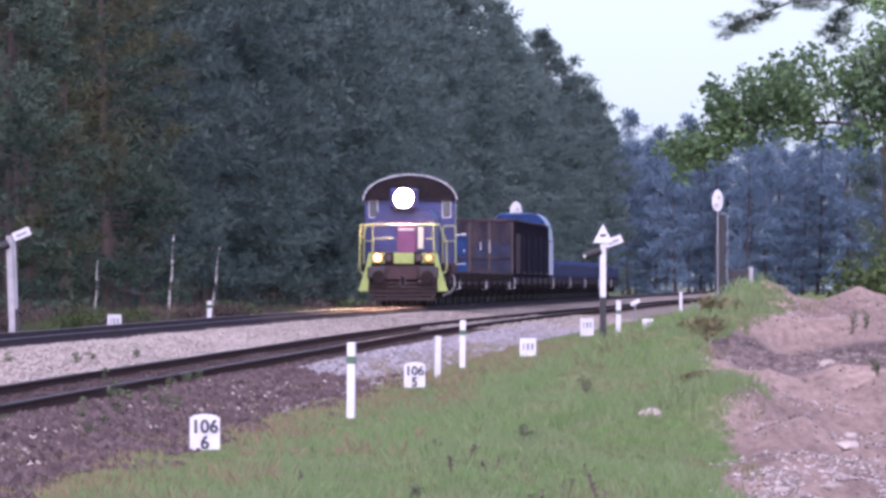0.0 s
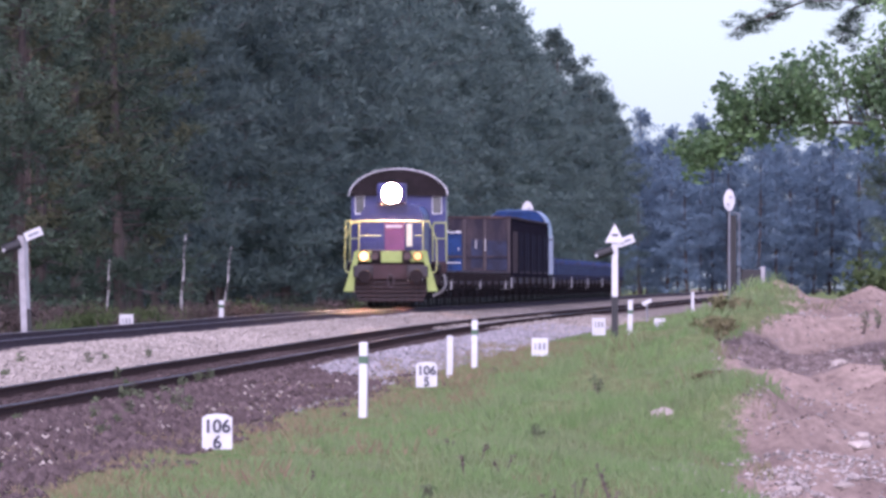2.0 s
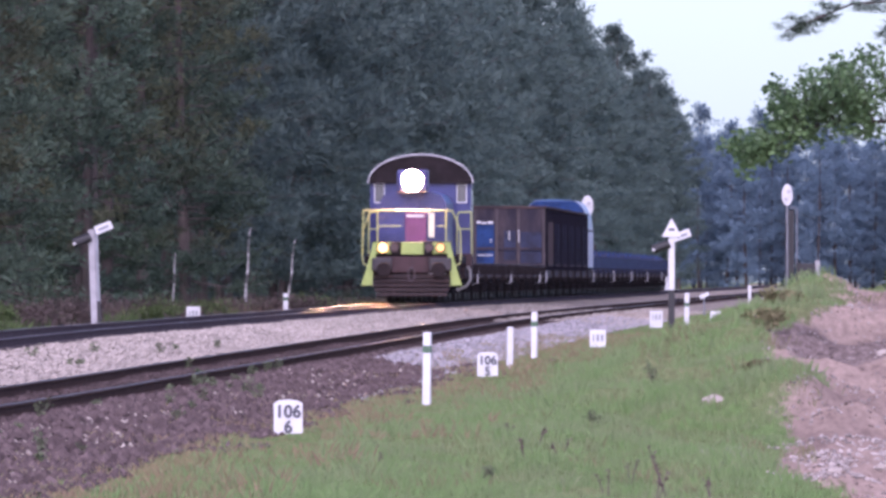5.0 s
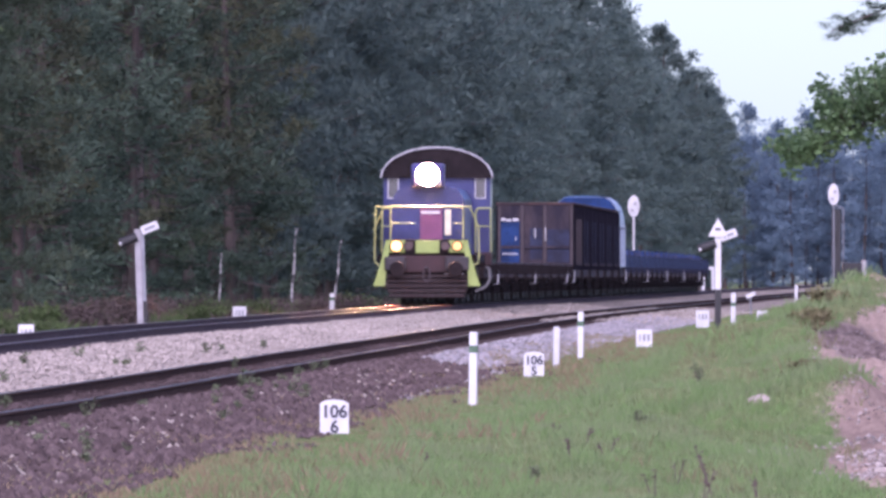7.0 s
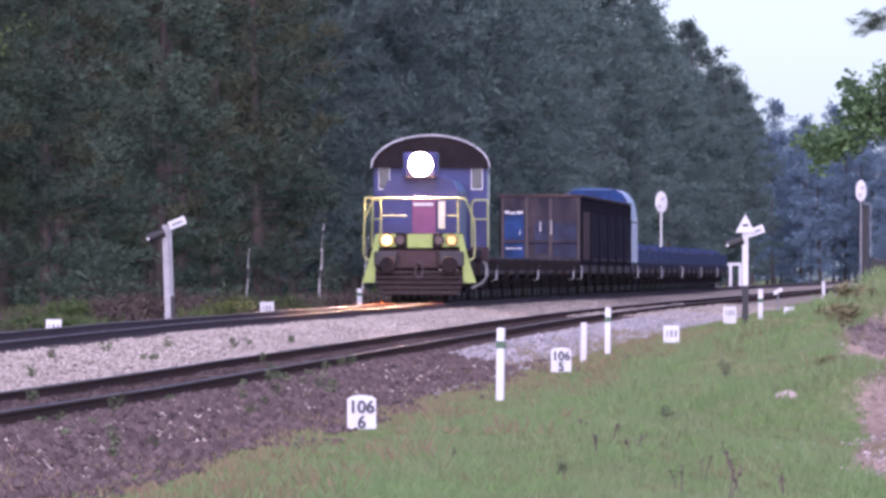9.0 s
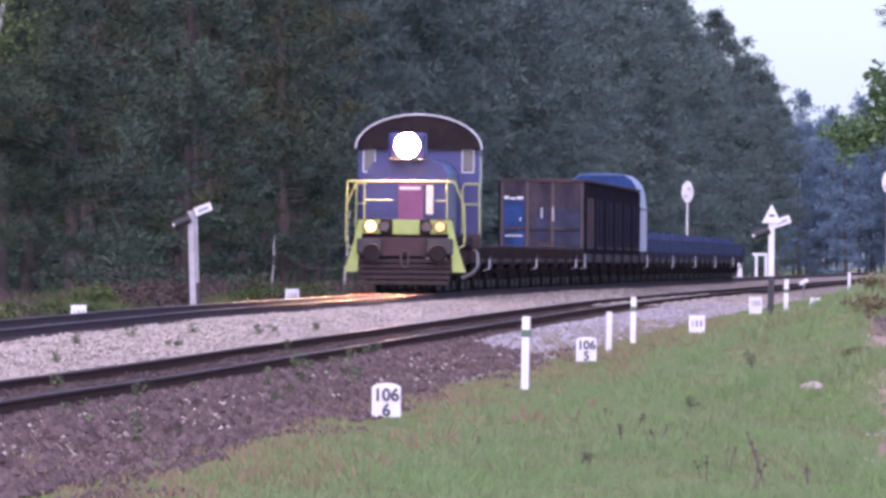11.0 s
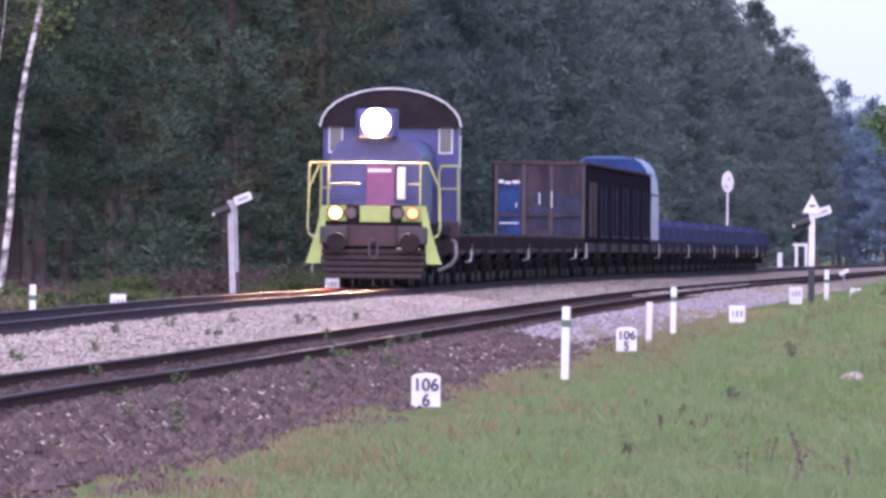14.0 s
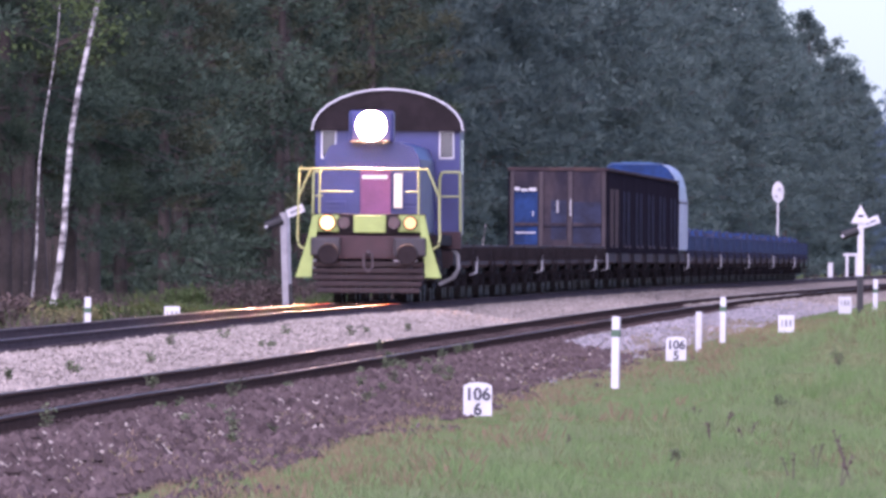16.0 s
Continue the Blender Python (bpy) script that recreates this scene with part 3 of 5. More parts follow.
def crossing_sign(x, d, top, black_from, lean, triangle, label):
    """A post with a slanting white board, a dark hood and, on one of them, a triangle."""
    root = new("warning_post")
    g = ground_z(x, d)
    root.matrix_basis = pose(x, d, g, 0, lean, 0)
    h = top - g
    bm = B()
    if triangle:
        box(bm, -0.075, 0.075, -0.06, 0.06, black_from - g, h - 0.35, 0.01)
        part("post", bm, M["white"], root)
        bm = B()
        box(bm, -0.08, 0.08, -0.065, 0.065, -0.3, black_from - g - 0.003, 0.01)
        part("post_foot", bm, M["black"], root, "black painted foot")
        bm = B()
        prism(bm, [(-0.24, h - 0.46), (0.24, h - 0.46), (0, h)], -0.10, -0.075)
        part("triangle_board", bm, M["white"], root)
        bm = B()
        box(bm, -0.07, 0.07, -0.106, -0.1, h - 0.31, h - 0.25)
        part("lettering_bar", bm, M["lettering"], root)
        yb = -0.03
    else:
        box(bm, -0.11, 0.035, -0.07, 0.07, -0.3, h, 0.012)
        part("post", bm, M["concrete"], root)
        bm = B()
        box(bm, 0.038, 0.12, -0.05, 0.05, -0.3, h - 0.06, 0.01)
        part("cable_cover", bm, M["steel"], root)
        bm = B()
        box(bm, 0.036, 0.135, -0.06, 0.06, -0.3, 0.85, 0.01)
        part("cable_box", bm, M["black"], root)
        yb = -0.08
    zc = h - (0.5 if triangle else 0.05)
    bm = B()
    box(bm, 0.02, 0.44, -0.02, 0.0, -0.1, 0.1, 0.006)
    bd = part("slanting_board", bm, M["white"], root)
    bd.matrix_basis = pose(0.04, yb - 0.02, zc, 0, -20, 0)
    bm = B()
    box(bm, 0.1, 0.36, -0.026, -0.021, -0.04, 0.03)
    part("lettering_bar", bm, M["steel"], bd)
    bm = B()
    rod(bm, (-0.06, yb, zc - 0.13), (-0.46, yb - 0.05, zc - 0.27), 0.11, 0.12, seg=14)
    part("lamp_hood", bm, M["black"], root, "black lamp hood")
    bm = B()
    bmesh.ops.create_icosphere(bm, subdivisions=2, radius=0.04, matrix=Matrix.Translation((-0.44, yb - 0.16, zc - 0.28)))
    part("lens", bm, M["white"], root, smooth_shade=True)
    tagged(root, label, "sign", group="warning posts")


crossing_sign(6.7, 495, 2.31, 0.56, 0, True, "white and black warning post with a white triangle")
crossing_sign(-7.05, 478, 2.02, 0, -2, False, "grey concrete warning post with a slanting white board")


def signal(x, d, top, w, h, dark, label):
    root = new("railway_signal")
    g = ground_z(x, d)
    root.matrix_basis = pose(x, d, g)
    t = top - g
    bm = B()
    o = [(math.cos(a) * w / 2, t - h / 2 + math.sin(a) * h / 2 * (1.0 if math.sin(a) > 0 else 0.9)) for a in [k * math.pi / 10 for k in range(20)]]
    prism(bm, o, -0.05, 0.05)
    hd = part("head_board", bm, M["white"], root)
    for k in (-1, 1):
        bm = B()
        rod(bm, (k * w * 0.12, -0.2, t - h / 2 + k * h * 0.16), (k * w * 0.12, -0.05, t - h / 2 + k * h * 0.16), w * 0.13, seg=12)
        part("lens", bm, M["concrete"], hd)
    bm = B()
    rod(bm, (0, 0, -0.3), (0, 0, t - h + 0.05), 0.06, seg=10)
    part("mast", bm, M["white"] if not dark else M["steel"], root)
    if dark:
        bm = B()
        box(bm, -0.1, 0.42, 0.12, 0.3, -0.3, t - h - 0.15, 0.02)
        part("mast_box", bm, M["black"], root, "dark wide mast")
        bm = B()
        tube(bm, [(0.15, 0, t - h), (0.55, 0, t - h - 0.1), (0.55, 0, 0)], 0.035)
        part("ladder_rail", bm, M["steel"], root)
    tagged(root, label, "signal", group="line signals")


signal(22.1, 1150, 4.98, 0.62, 1.3, True, "railway signal with a white oval head board on dark mast")
signal(10.5, 1118, 4.25, 0.66, 1.25, False, "railway signal with white oval head on thin mast")


def cabinet():
    root = new("trackside_cabinet")
    root.matrix_basis = pose(12.3, 600, ground_z(12.3, 600) - 0.05)
    h = 1.1 - root.location.z
    bm = B()
    box(bm, -0.5, 0.05, -0.3, 0.3, 0, h, 0.03)
    part("body", bm, M["black"], root)
    bm = B()
    box(bm, 0.06, 0.19, -0.32, 0.3, 0, h + 0.08, 0.02)
    part("side_panel", bm, M["concrete"], root)
    tagged(root, "dark trackside cabinet with a pale side panel", "cabinet")


cabinet()


def gate_frame():
    root = new("white_frame")
    root.matrix_basis = pose(18.9, 1450, ground_z(18.9, 1450))
    for x in (-0.33, 0.36):
        bm = B()
        box(bm, x - 0.1, x + 0.1, -0.05, 0.05, -0.2, 1.75, 0.01)
        part("upright", bm, M["white"], root)
    bm = B()
    box(bm, -0.6, 0.46, -0.055, 0.055, 1.752, 1.95, 0.01)
    part("crossbar", bm, M["white"], root)
    tagged(root, "white painted frame of two uprights and bar", "frame")
    post(16.8, 1400, -0.7, 0.16, 0, "far grey-white concrete post by the line")


gate_frame()


def tilt_plate():
    root = new("tilted_plate")
    x, d = 10.6, 700
    root.matrix_basis = pose(x, d, ground_z(x, d))
    bm = B()
    rod(bm, (0, 0, -0.2), (0, 0, 0.65), 0.03)
    part("stake", bm, M["steel"], root)
    bm = B()
    box(bm, -0.17, 0.17, -0.05, -0.03, -0.07, 0.07, 0.008)
    p = part("plate", bm, M["white"], root)
    p.matrix_basis = pose(0, 0, 0.68, 0, -25, 0)
    tagged(root, "small tilted white plate on a stake", "sign")


tilt_plate()


def radio_mast():
    root = new("radio_mast")
    x, d = 33.9, 2500
    root.matrix_basis = pose(x, d, ground_z(x, d))
    h = 21.6 - root.location.z
    for k in range(3):
        a = k * 2.094
        bm = B()
        rod(bm, (0.4 * math.cos(a), 0.4 * math.sin(a), -0.2), (0.1 * math.cos(a), 0.1 * math.sin(a), h), 0.04, seg=5)
        part("leg", bm, M["steel"], root)
    for k in range(12):
        bm = B()
        z, r = 1 + k * (h - 2) / 12, 0.4 - 0.3 * k / 12
        tube(bm, [(r * math.cos(a), r * math.sin(a), z) for a in (0, 2.094, 4.189, 0)], 0.02, 4)
        part("brace", bm, M["steel"], root)
    tagged(root, "thin distant lattice radio mast above the trees", "mast")


radio_mast()


# ---- oak bough, undergrowth, grass, stones ----
def leaf_cloud(rng, centres, n, size, spread, tilt=1.1):
    verts, faces = [], []
    for c in centres:
        for _ in range(n):
            o = Vector(c) + Vector((rng.gauss(0, spread), rng.gauss(0, spread), rng.gauss(0, spread * 0.75)))
            q = Euler((rng.uniform(-tilt, tilt), rng.uniform(-tilt, tilt), rng.uniform(0, 6.28))).to_matrix()
            w = size * rng.uniform(0.6, 1.25)
            i = len(verts)
            for px, py in ((0, -0.5), (0.26, -0.2), (0.2, 0.05), (0.3, 0.25), (0, 0.55), (-0.3, 0.25), (-0.2, 0.05), (-0.26, -0.2)):
                verts.append(o + q @ Vector((px * w, py * w, 0.08 * w * math.sin(px * 8))))
            faces.append(tuple(range(i, i + 8)))
    return verts, faces


def oak():
    """An oak off the bank; one long bough reaches out over the sand, its twigs rising to an uneven leafy top."""
    rng = random.Random(21)
    root = new("oak_tree")
    X, D = 11.2, 300.0
    g = ground_z(X, D)
    root.matrix_basis = pose(X, D, g)
    off = Vector((X, D, g))
    bm = B()
    hs = [-0.3, 0.3, 1.2, 2.4, 3.6, 5.0, 6.6]
    trunk_mesh(bm, [(0.06 * k, 0.05 * k, h) for k, h in enumerate(hs)], [0.42, 0.34, 0.29, 0.26, 0.22, 0.15, 0.05])
    part("trunk", bm, M["bark"], root, smooth_shade=True)
    # bough: across, height of its wood, height of its leafy top
    bough = [(11.2, 3.0, 4.9), (9.4, 3.3, 4.95), (8.2, 3.42, 4.85), (7.3, 3.52, 4.62), (6.6, 3.5, 4.34), (6.1, 3.42, 4.2), (5.85, 3.32, 4.0), (5.6, 3.16, 3.45), (5.3, 3.0, 3.2), (5.12, 2.95, 3.1)]
    wood = [Vector((x, D - 0.3 - 0.05 * k, z)) - off for k, (x, z, _) in enumerate(bough)]
    bm = B()
    for k, (a, b) in enumerate(zip(wood, wood[1:])):
        rod(bm, a, b, 0.06 * 0.74 ** k, 0.06 * 0.74 ** (k + 1), seg=6)
    limb = part("limb", bm, M["bark"], root)
    clumps = []
    bm = B()
    for k in range(len(bough) - 1):
        (x0, z0, t0), (x1, z1, t1) = bough[k], bough[k + 1]
        for j in range(max(4, int(25 * (x0 - x1)))):
            f = rng.random()
            x, z, t = x0 + (x1 - x0) * f, z0 + (z1 - z0) * f, t0 + (t1 - t0) * f
            y = rng.gauss(0, 0.4)
            foot = Vector((x + 0.15, D - 0.4, z)) - off
            top = Vector((x + rng.gauss(-0.12, 0.12), D - 0.4 + y, z + (t - z) * rng.choice((0.35, 0.6, 0.8, 0.95, 1.02)))) - off
            rod(bm, foot, top, 0.014, 0.005, seg=4)
            for q in range(3):
                clumps.append(foot.lerp(top, 1.0 - 0.28 * q) + Vector((rng.gauss(0, 0.07), rng.gauss(0, 0.12), rng.gauss(0, 0.04))))
        for q in range(max(4, int(16 * (x0 - x1)))):
            clumps.append(Vector((x0 + (x1 - x0) * rng.random(), D - 0.55 + rng.gauss(0, 0.2), z0 - rng.uniform(-0.1, 0.28 if k > 5 else 0.18))) - off)
    part("twig_tangle", bm, M["bark"], limb)
    v, f = leaf_cloud(rng, clumps, 30, 0.09, 0.095, tilt=1.45)
    raw("leaves", v, f, M["oak"], limb)
    # the crown above and behind it
    for arm in ([(11.2, 300, 3.9), (9.6, 300.6, 4.7), (8.6, 300.8, 5.2), (7.75, 300.8, 5.25)], [(11.4, 300, 4.2), (12.6, 300, 5.2), (13.6, 300, 5.8)]):
        pts = [Vector(p) - off for p in arm]
        bm = B()
        for k, (a, b) in enumerate(zip(pts, pts[1:])):
            rod(bm, a, b, 0.055 * 0.72 ** k, 0.055 * 0.72 ** (k + 1), seg=6)
        limb = part("limb", bm, M["bark"], root)
        cs = [a.lerp(b, rng.uniform(0.4 if k == 0 else 0.0, 1.0)) + Vector((rng.gauss(0, 0.15), rng.gauss(0, 0.3), rng.gauss(0.0, 0.2))) for k, (a, b) in enumerate(zip(pts, pts[1:])) for _ in range(14)]
        v, f = leaf_cloud(rng, cs, 40, 0.09, 0.12, tilt=1.45)
        raw("leaves", v, f, M["oak"], limb)
    tagged(root, "green oak with a long leafy bough over the bank", "tree")


oak()


def leaning_pine():
    """A pine that stands off the bank and reaches in with two boughs."""
    rng = random.Random(8)
    root = new("pine_tree")
    X, D = 12.4, 330.0
    g = ground_z(X, D)
    root.matrix_basis = pose(X, D, g)
    off = Vector((X, D, g))
    bm = B()
    trunk_mesh(bm, [(0.03 * k, 0, -0.3 + k * 1.5) for k in range(8)], [0.24, 0.21, 0.19, 0.17, 0.14, 0.11, 0.07, 0.02])
    part("trunk", bm, M["bark"], root, smooth_shade=True)
    for arm in ([(12.4, 330, 5.6), (9.5, 330, 5.75), (7.4, 330, 5.6), (6.3, 330, 5.15)], [(12.4, 330, 6.4), (9.8, 331, 6.1), (8.2, 331, 5.5), (8.0, 331, 5.0)]):
        pts = [Vector(p) - off for p in arm]
        bm = B()
        for k, (a, b) in enumerate(zip(pts, pts[1:])):
            rod(bm, a, b, 0.06 * 0.6 ** k, 0.06 * 0.6 ** (k + 1), seg=5)
        limb = part("limb", bm, M["bark"], root)
        cs = [pts[k].lerp(pts[k + 1], rng.random()) + Vector((rng.gauss(0, 0.1), rng.gauss(0, 0.2), rng.gauss(0, 0.08))) for k in range(3) for _ in range(26)]
        v, f = spikes(rng, cs, 40, 0.15, 0.012)
        raw("needles", v, f, M["needles"], limb)
    tagged(root, "pine with thin boughs reaching over the bank", "tree", group="pine forest")


leaning_pine()
plant(PINES[2], 19.2, 700, 0.55, 40)
plant(PINES[0], 22.5, 760, 0.6, 140)


def shrub(x, d, w, h, material, label, seed, n=26, size=0.16, sink=0.0):
    rng = random.Random(seed)
    root = new("shrub")
    root.matrix_basis = pose(x, d, ground_z(x, d) - sink)
    bm = B()
    cs = []
    for k in range(9):
        a = rng.uniform(0, 6.28)
        e = Vector((math.cos(a) * w * rng.uniform(0.1, 0.5), math.sin(a) * w * rng.uniform(0.1, 0.5), h * rng.uniform(0.5, 0.95)))
        rod(bm, (0, 0, -0.1), e, 0.02, 0.006, seg=4)
        for j in range(4):
            cs.append(e * rng.uniform(0.45, 1.05) + Vector((rng.gauss(0, w * 0.1), rng.gauss(0, w * 0.1), 0)))
    part("stem_tangle", bm, M["stalk"], root)
    v, f = leaf_cloud(rng, cs, n, size, w * 0.09)
    raw("leaves", v, f, material, root)
    return tagged(root, label, "shrub", group="shrubs")


shrub(12.6, 480, 1.9, 1.45 - ground_z(12.6, 480), M["bush"], "leafy green shrub on the sandy bank", 1, 30, 0.2)
shrub(14.0, 500, 2.2, 1.9 - ground_z(14.0, 500), M["bush"], "leafy green shrub on the sandy bank", 2, 30, 0.2)
_r = random.Random(77)
for k in range(34):
    dd = 400 + k * 17 + _r.uniform(-6, 6)
    xx = main_x(dd) - _r.uniform(4.6, 8.5)
    shrub(xx, dd, _r.uniform(1.0, 2.2), _r.uniform(0.3, 0.75), M["bush"] if k % 3 == 1 else M["heather"], "low green undergrowth along the forest edge" if k % 3 == 1 else "low dry brown undergrowth along the forest edge", 100 + k, 30, 0.1)


def birch(x, d, lean, h, r, label, seed, leafy=True):
    rng = random.Random(seed)
    root = new("birch_tree")
    root.matrix_basis = pose(x, d, ground_z(x, d))
    bm = B()
    n = 12
    ax = lambda k: Vector((lean * (k / n) ** 1.1 + 0.006 * h * math.sin(k * 1.1), 0, -0.3 + h * k / n))
    trunk_mesh(bm, [ax(k) for k in range(n + 1)], [r * (1 - 0.85 * k / n) + 0.01 for k in range(n + 1)])
    part("trunk", bm, M["birch"], root, smooth_shade=True)
    tagged(root, label, "tree", group="birches at the forest edge")
    if not leafy:
        return
    cs = []
    bm = B()
    for j in range(26):
        k = rng.uniform(6.5, 12)
        a = rng.uniform(0, 6.28)
        p = ax(k)
        q = p + Vector((math.cos(a) * 1.6, math.sin(a) * 1.6, 0.7)) * rng.uniform(0.5, 1.1) * min(1.0, h / 10)
        rod(bm, p, q, 0.02, 0.006, seg=4)
        cs += [p.lerp(q, rng.uniform(0.3, 1.1)) + Vector((0, 0, rng.uniform(-0.7, 0.1))) for _ in range(6)]
    part("branch_tangle", bm, M["bark"], root)
    v, f = leaf_cloud(rng, cs, 12, 0.12, 0.2)
    raw("crown", v, f, M["bush"], root)
    tagged(root, label, "tree", group="birches at the forest edge")


birch(-12.5, 470, 2.0, 14, 0.082, "slender white birch leaning at the forest edge", 3)
birch(-13.42, 486, 1.1, 12, 0.022, "thin white birch among the pines", 4)
birch(-5.6, 750, 0.2, 3.4, 0.05, "thin pale birch stem among the pines", 6, False)
birch(-4.1, 760, 0.3, 3.0, 0.04, "thin pale birch stem among the pines", 7, False)
birch(-7.6, 690, 0.1, 2.4, 0.035, "thin pale birch stem among the pines", 9, False)


def undergrowth():
    """Dark tangle of saplings under the pines."""
    rng = random.Random(14)
    cs = []
    for _ in range(900):
        d = rng.uniform(480, 1150)
        x = main_x(d) - rng.uniform(13, 27)
        cs.append((x, d, ground_z(x, d) + rng.random() ** 1.5 * 2.0))
    v, f = leaf_cloud(rng, cs, 14, 0.28, 0.42)
    tagged(raw("forest_undergrowth", v, f, M["needles"]), "dark tangled undergrowth between the pine trunks", "undergrowth", kind="stuff")


undergrowth()
_h = random.Random(19)
for k in range(12):
    dd = 500 + k * 22 + _h.uniform(-6, 6)
    shrub(main_x(dd) - _h.uniform(7.5, 10.5), dd, _h.uniform(1.6, 2.6), _h.uniform(0.3, 0.55), M["heather"], "low purplish brown heather before the forest", 500 + k, 34, 0.08)
shrub(-9.9, 432, 1.5, 0.5, M["bush"], "low bright green weeds beyond the track", 301, 40, 0.09)
shrub(-9.2, 437, 1.2, 0.5, M["bush"], "low bright green weeds beyond the track", 302, 40, 0.09)
shrub(-11.0, 425, 1.4, 0.4, M["straw"], "low dry weeds beyond the track", 303, 40, 0.09)


MARKED = [(-1.24, 233), (1.48, 330), (0.41, 275), (2.63, 388), (4.2, 424), (6.9, 540), (6.7, 495)]


def trim(x, d):
    """The grass is trodden short before the markers."""
    return 0.3 if any(abs(x - mx) < 0.4 and md - 16 < d < md + 1 for mx, md in MARKED) else 1.0


def grass():
    rng = np.random.default_rng(3)
    verts, faces = [], []

    def sow(n, d0, d1, s0, s1, hmin, hmax, wide, keep, vs, fs):
        made = 0
        while made < n:
            d = rng.uniform(d0, d1)
            s = rng.uniform(s0, s1)
            x = s + side_x(d) + 0.75
            if abs(x) > d * 0.0345 + 1.5:
                continue
            if not keep(x, d, s):
                made += 0.34
                continue
            z = ground_z(x, d)
            for _ in range(7):
                bx, by = x + rng.normal(0, 0.07), d + rng.normal(0, 0.25)
                h = rng.uniform(hmin, hmax) * (0.45 + 0.55 * smooth(2.5, 5.0, abs(s))) * trim(bx, by) * (1.0 + 0.75 * noise.noise((bx * 1.3, by * 0.07, 15.0)))
                a = rng.uniform(0, 6.28)
                lx, ly = rng.normal(0, 0.35) * h, rng.normal(0, 0.35) * h
                wx, wy = wide * math.cos(a), wide * math.sin(a)
                i = len(vs)
                vs += [(bx - wx, by - wy, z - 0.03), (bx + wx, by + wy, z - 0.03), (bx + lx * 0.5 + wx * 0.6, by + ly * 0.5, z + h * 0.6), (bx + lx, by + ly, z + h)]
                fs += [(i, i + 1, i + 2), (i, i + 2, i + 3)]
                made += 1

    def lawn(x, d, s):
        return soil_amount(x, d) < 0.5 and rng.random() < 0.25 + 0.75 * (noise.noise((x * 0.7, d * 0.06, 3.0)) > -0.35) and rng.random() < smooth(2.1, 4.0, s + 0.9 * noise.noise((x * 1.1, d * 0.09, 12.0)))

    sow(95000, 150, 290, 2.0, 12, 0.04, 0.13, 0.007, lawn, verts, faces)
    sow(55000, 290, 560, 2.0, 14, 0.05, 0.17, 0.010, lawn, verts, faces)
    ob = raw("grass", verts, faces, M["grass"])
    tagged(ob, "short green grass growing on the verge", "grass", kind="stuff")
    verts, faces = [], []

    def dry(x, d, s):
        return (noise.noise((x * 0.9, d * 0.05, 8.0)) > 0.24 or (s < 4.2 and rng.random() < 0.7)) and soil_amount(x, d) < 0.9

    sow(15000, 150, 520, 1.6, 11, 0.05, 0.17, 0.006, dry, verts, faces)
    ob = raw("dry_grass", verts, faces, M["straw"])
    tagged(ob, "dry brown grass stems on the verge", "grass", kind="stuff")
    verts, faces = [], []
    sow(30000, 150, 480, 1.1, 5.6, 0.05, 0.2, 0.007, lambda x, d, s: rng.random() < smooth(5.4, 2.9, s + 1.3 * noise.noise((x * 0.9, d * 0.08, 31.0))) * smooth(1.1, 2.4, s + 0.9 * noise.noise((x * 1.5, d * 0.12, 33.0))), verts, faces)
    ob = raw("border_grass", verts, faces, M["russet"])
    tagged(ob, "sparse russet dry grass bordering the dark ballast", "grass", kind="stuff")
    verts, faces = [], []
    sow(26000, 380, 900, -19, -9.6, 0.1, 0.45, 0.014, lambda x, d, s: noise.noise((x * 0.5, d * 0.04, 2.0)) > -0.2, verts, faces)
    ob = raw("weeds", verts, faces, [M["heather"], M["bush"]])
    ob.data.polygons.foreach_set("material_index", np.array([1 if noise.noise((verts[f[0]][0] * 0.6, verts[f[0]][1] * 0.03, 5)) > 0.0 else 0 for f in faces], dtype=np.int32))
    tagged(ob, "rough green and brown weeds before the forest", "weeds", kind="stuff")


grass()
OCT = np.array([(1, 0, 0), (0, 1, 0), (-1, 0, 0), (0, -1, 0), (0, 0, 1), (0, 0, -1)], dtype=float)
OCTF = [(0, 1, 4), (1, 2, 4), (2, 3, 4), (3, 0, 4), (1, 0, 5), (2, 1, 5), (3, 2, 5), (0, 3, 5)]


def stones(name, label, material, patches, seed):
    rng = np.random.default_rng(seed)
    verts, faces = [], []
    for n, d0, d1, s0, s1, r0, r1, test in patches:
        for _ in range(n):
            d = d0 + (d1 - d0) * rng.random() ** 1.25
            s = rng.uniform(s0, s1)
            x = s + side_x(d) + 0.75
            if abs(x) > d * 0.034 + 1.0 or (test and not test(x, d, s)):
                continue
            r = rng.uniform(r0, r1)
            a = rng.uniform(0, 6.28)
            p = OCT * rng.uniform(0.6, 1.25, (6, 1)) * (r, r, r * 0.75)
            c, q = math.cos(a), math.sin(a)
            i = len(verts)
            z = ground_z(x, d) + r * rng.uniform(-0.1, 0.55)
            verts += [(x + u * c - v * q, d + u * q + v * c, z + w) for u, v, w in p]
            faces += [(i + f[0], i + f[1], i + f[2]) for f in OCTF]
    ob = raw(name, verts, faces, material)
    return tagged(ob, label, "stones", kind="stuff")


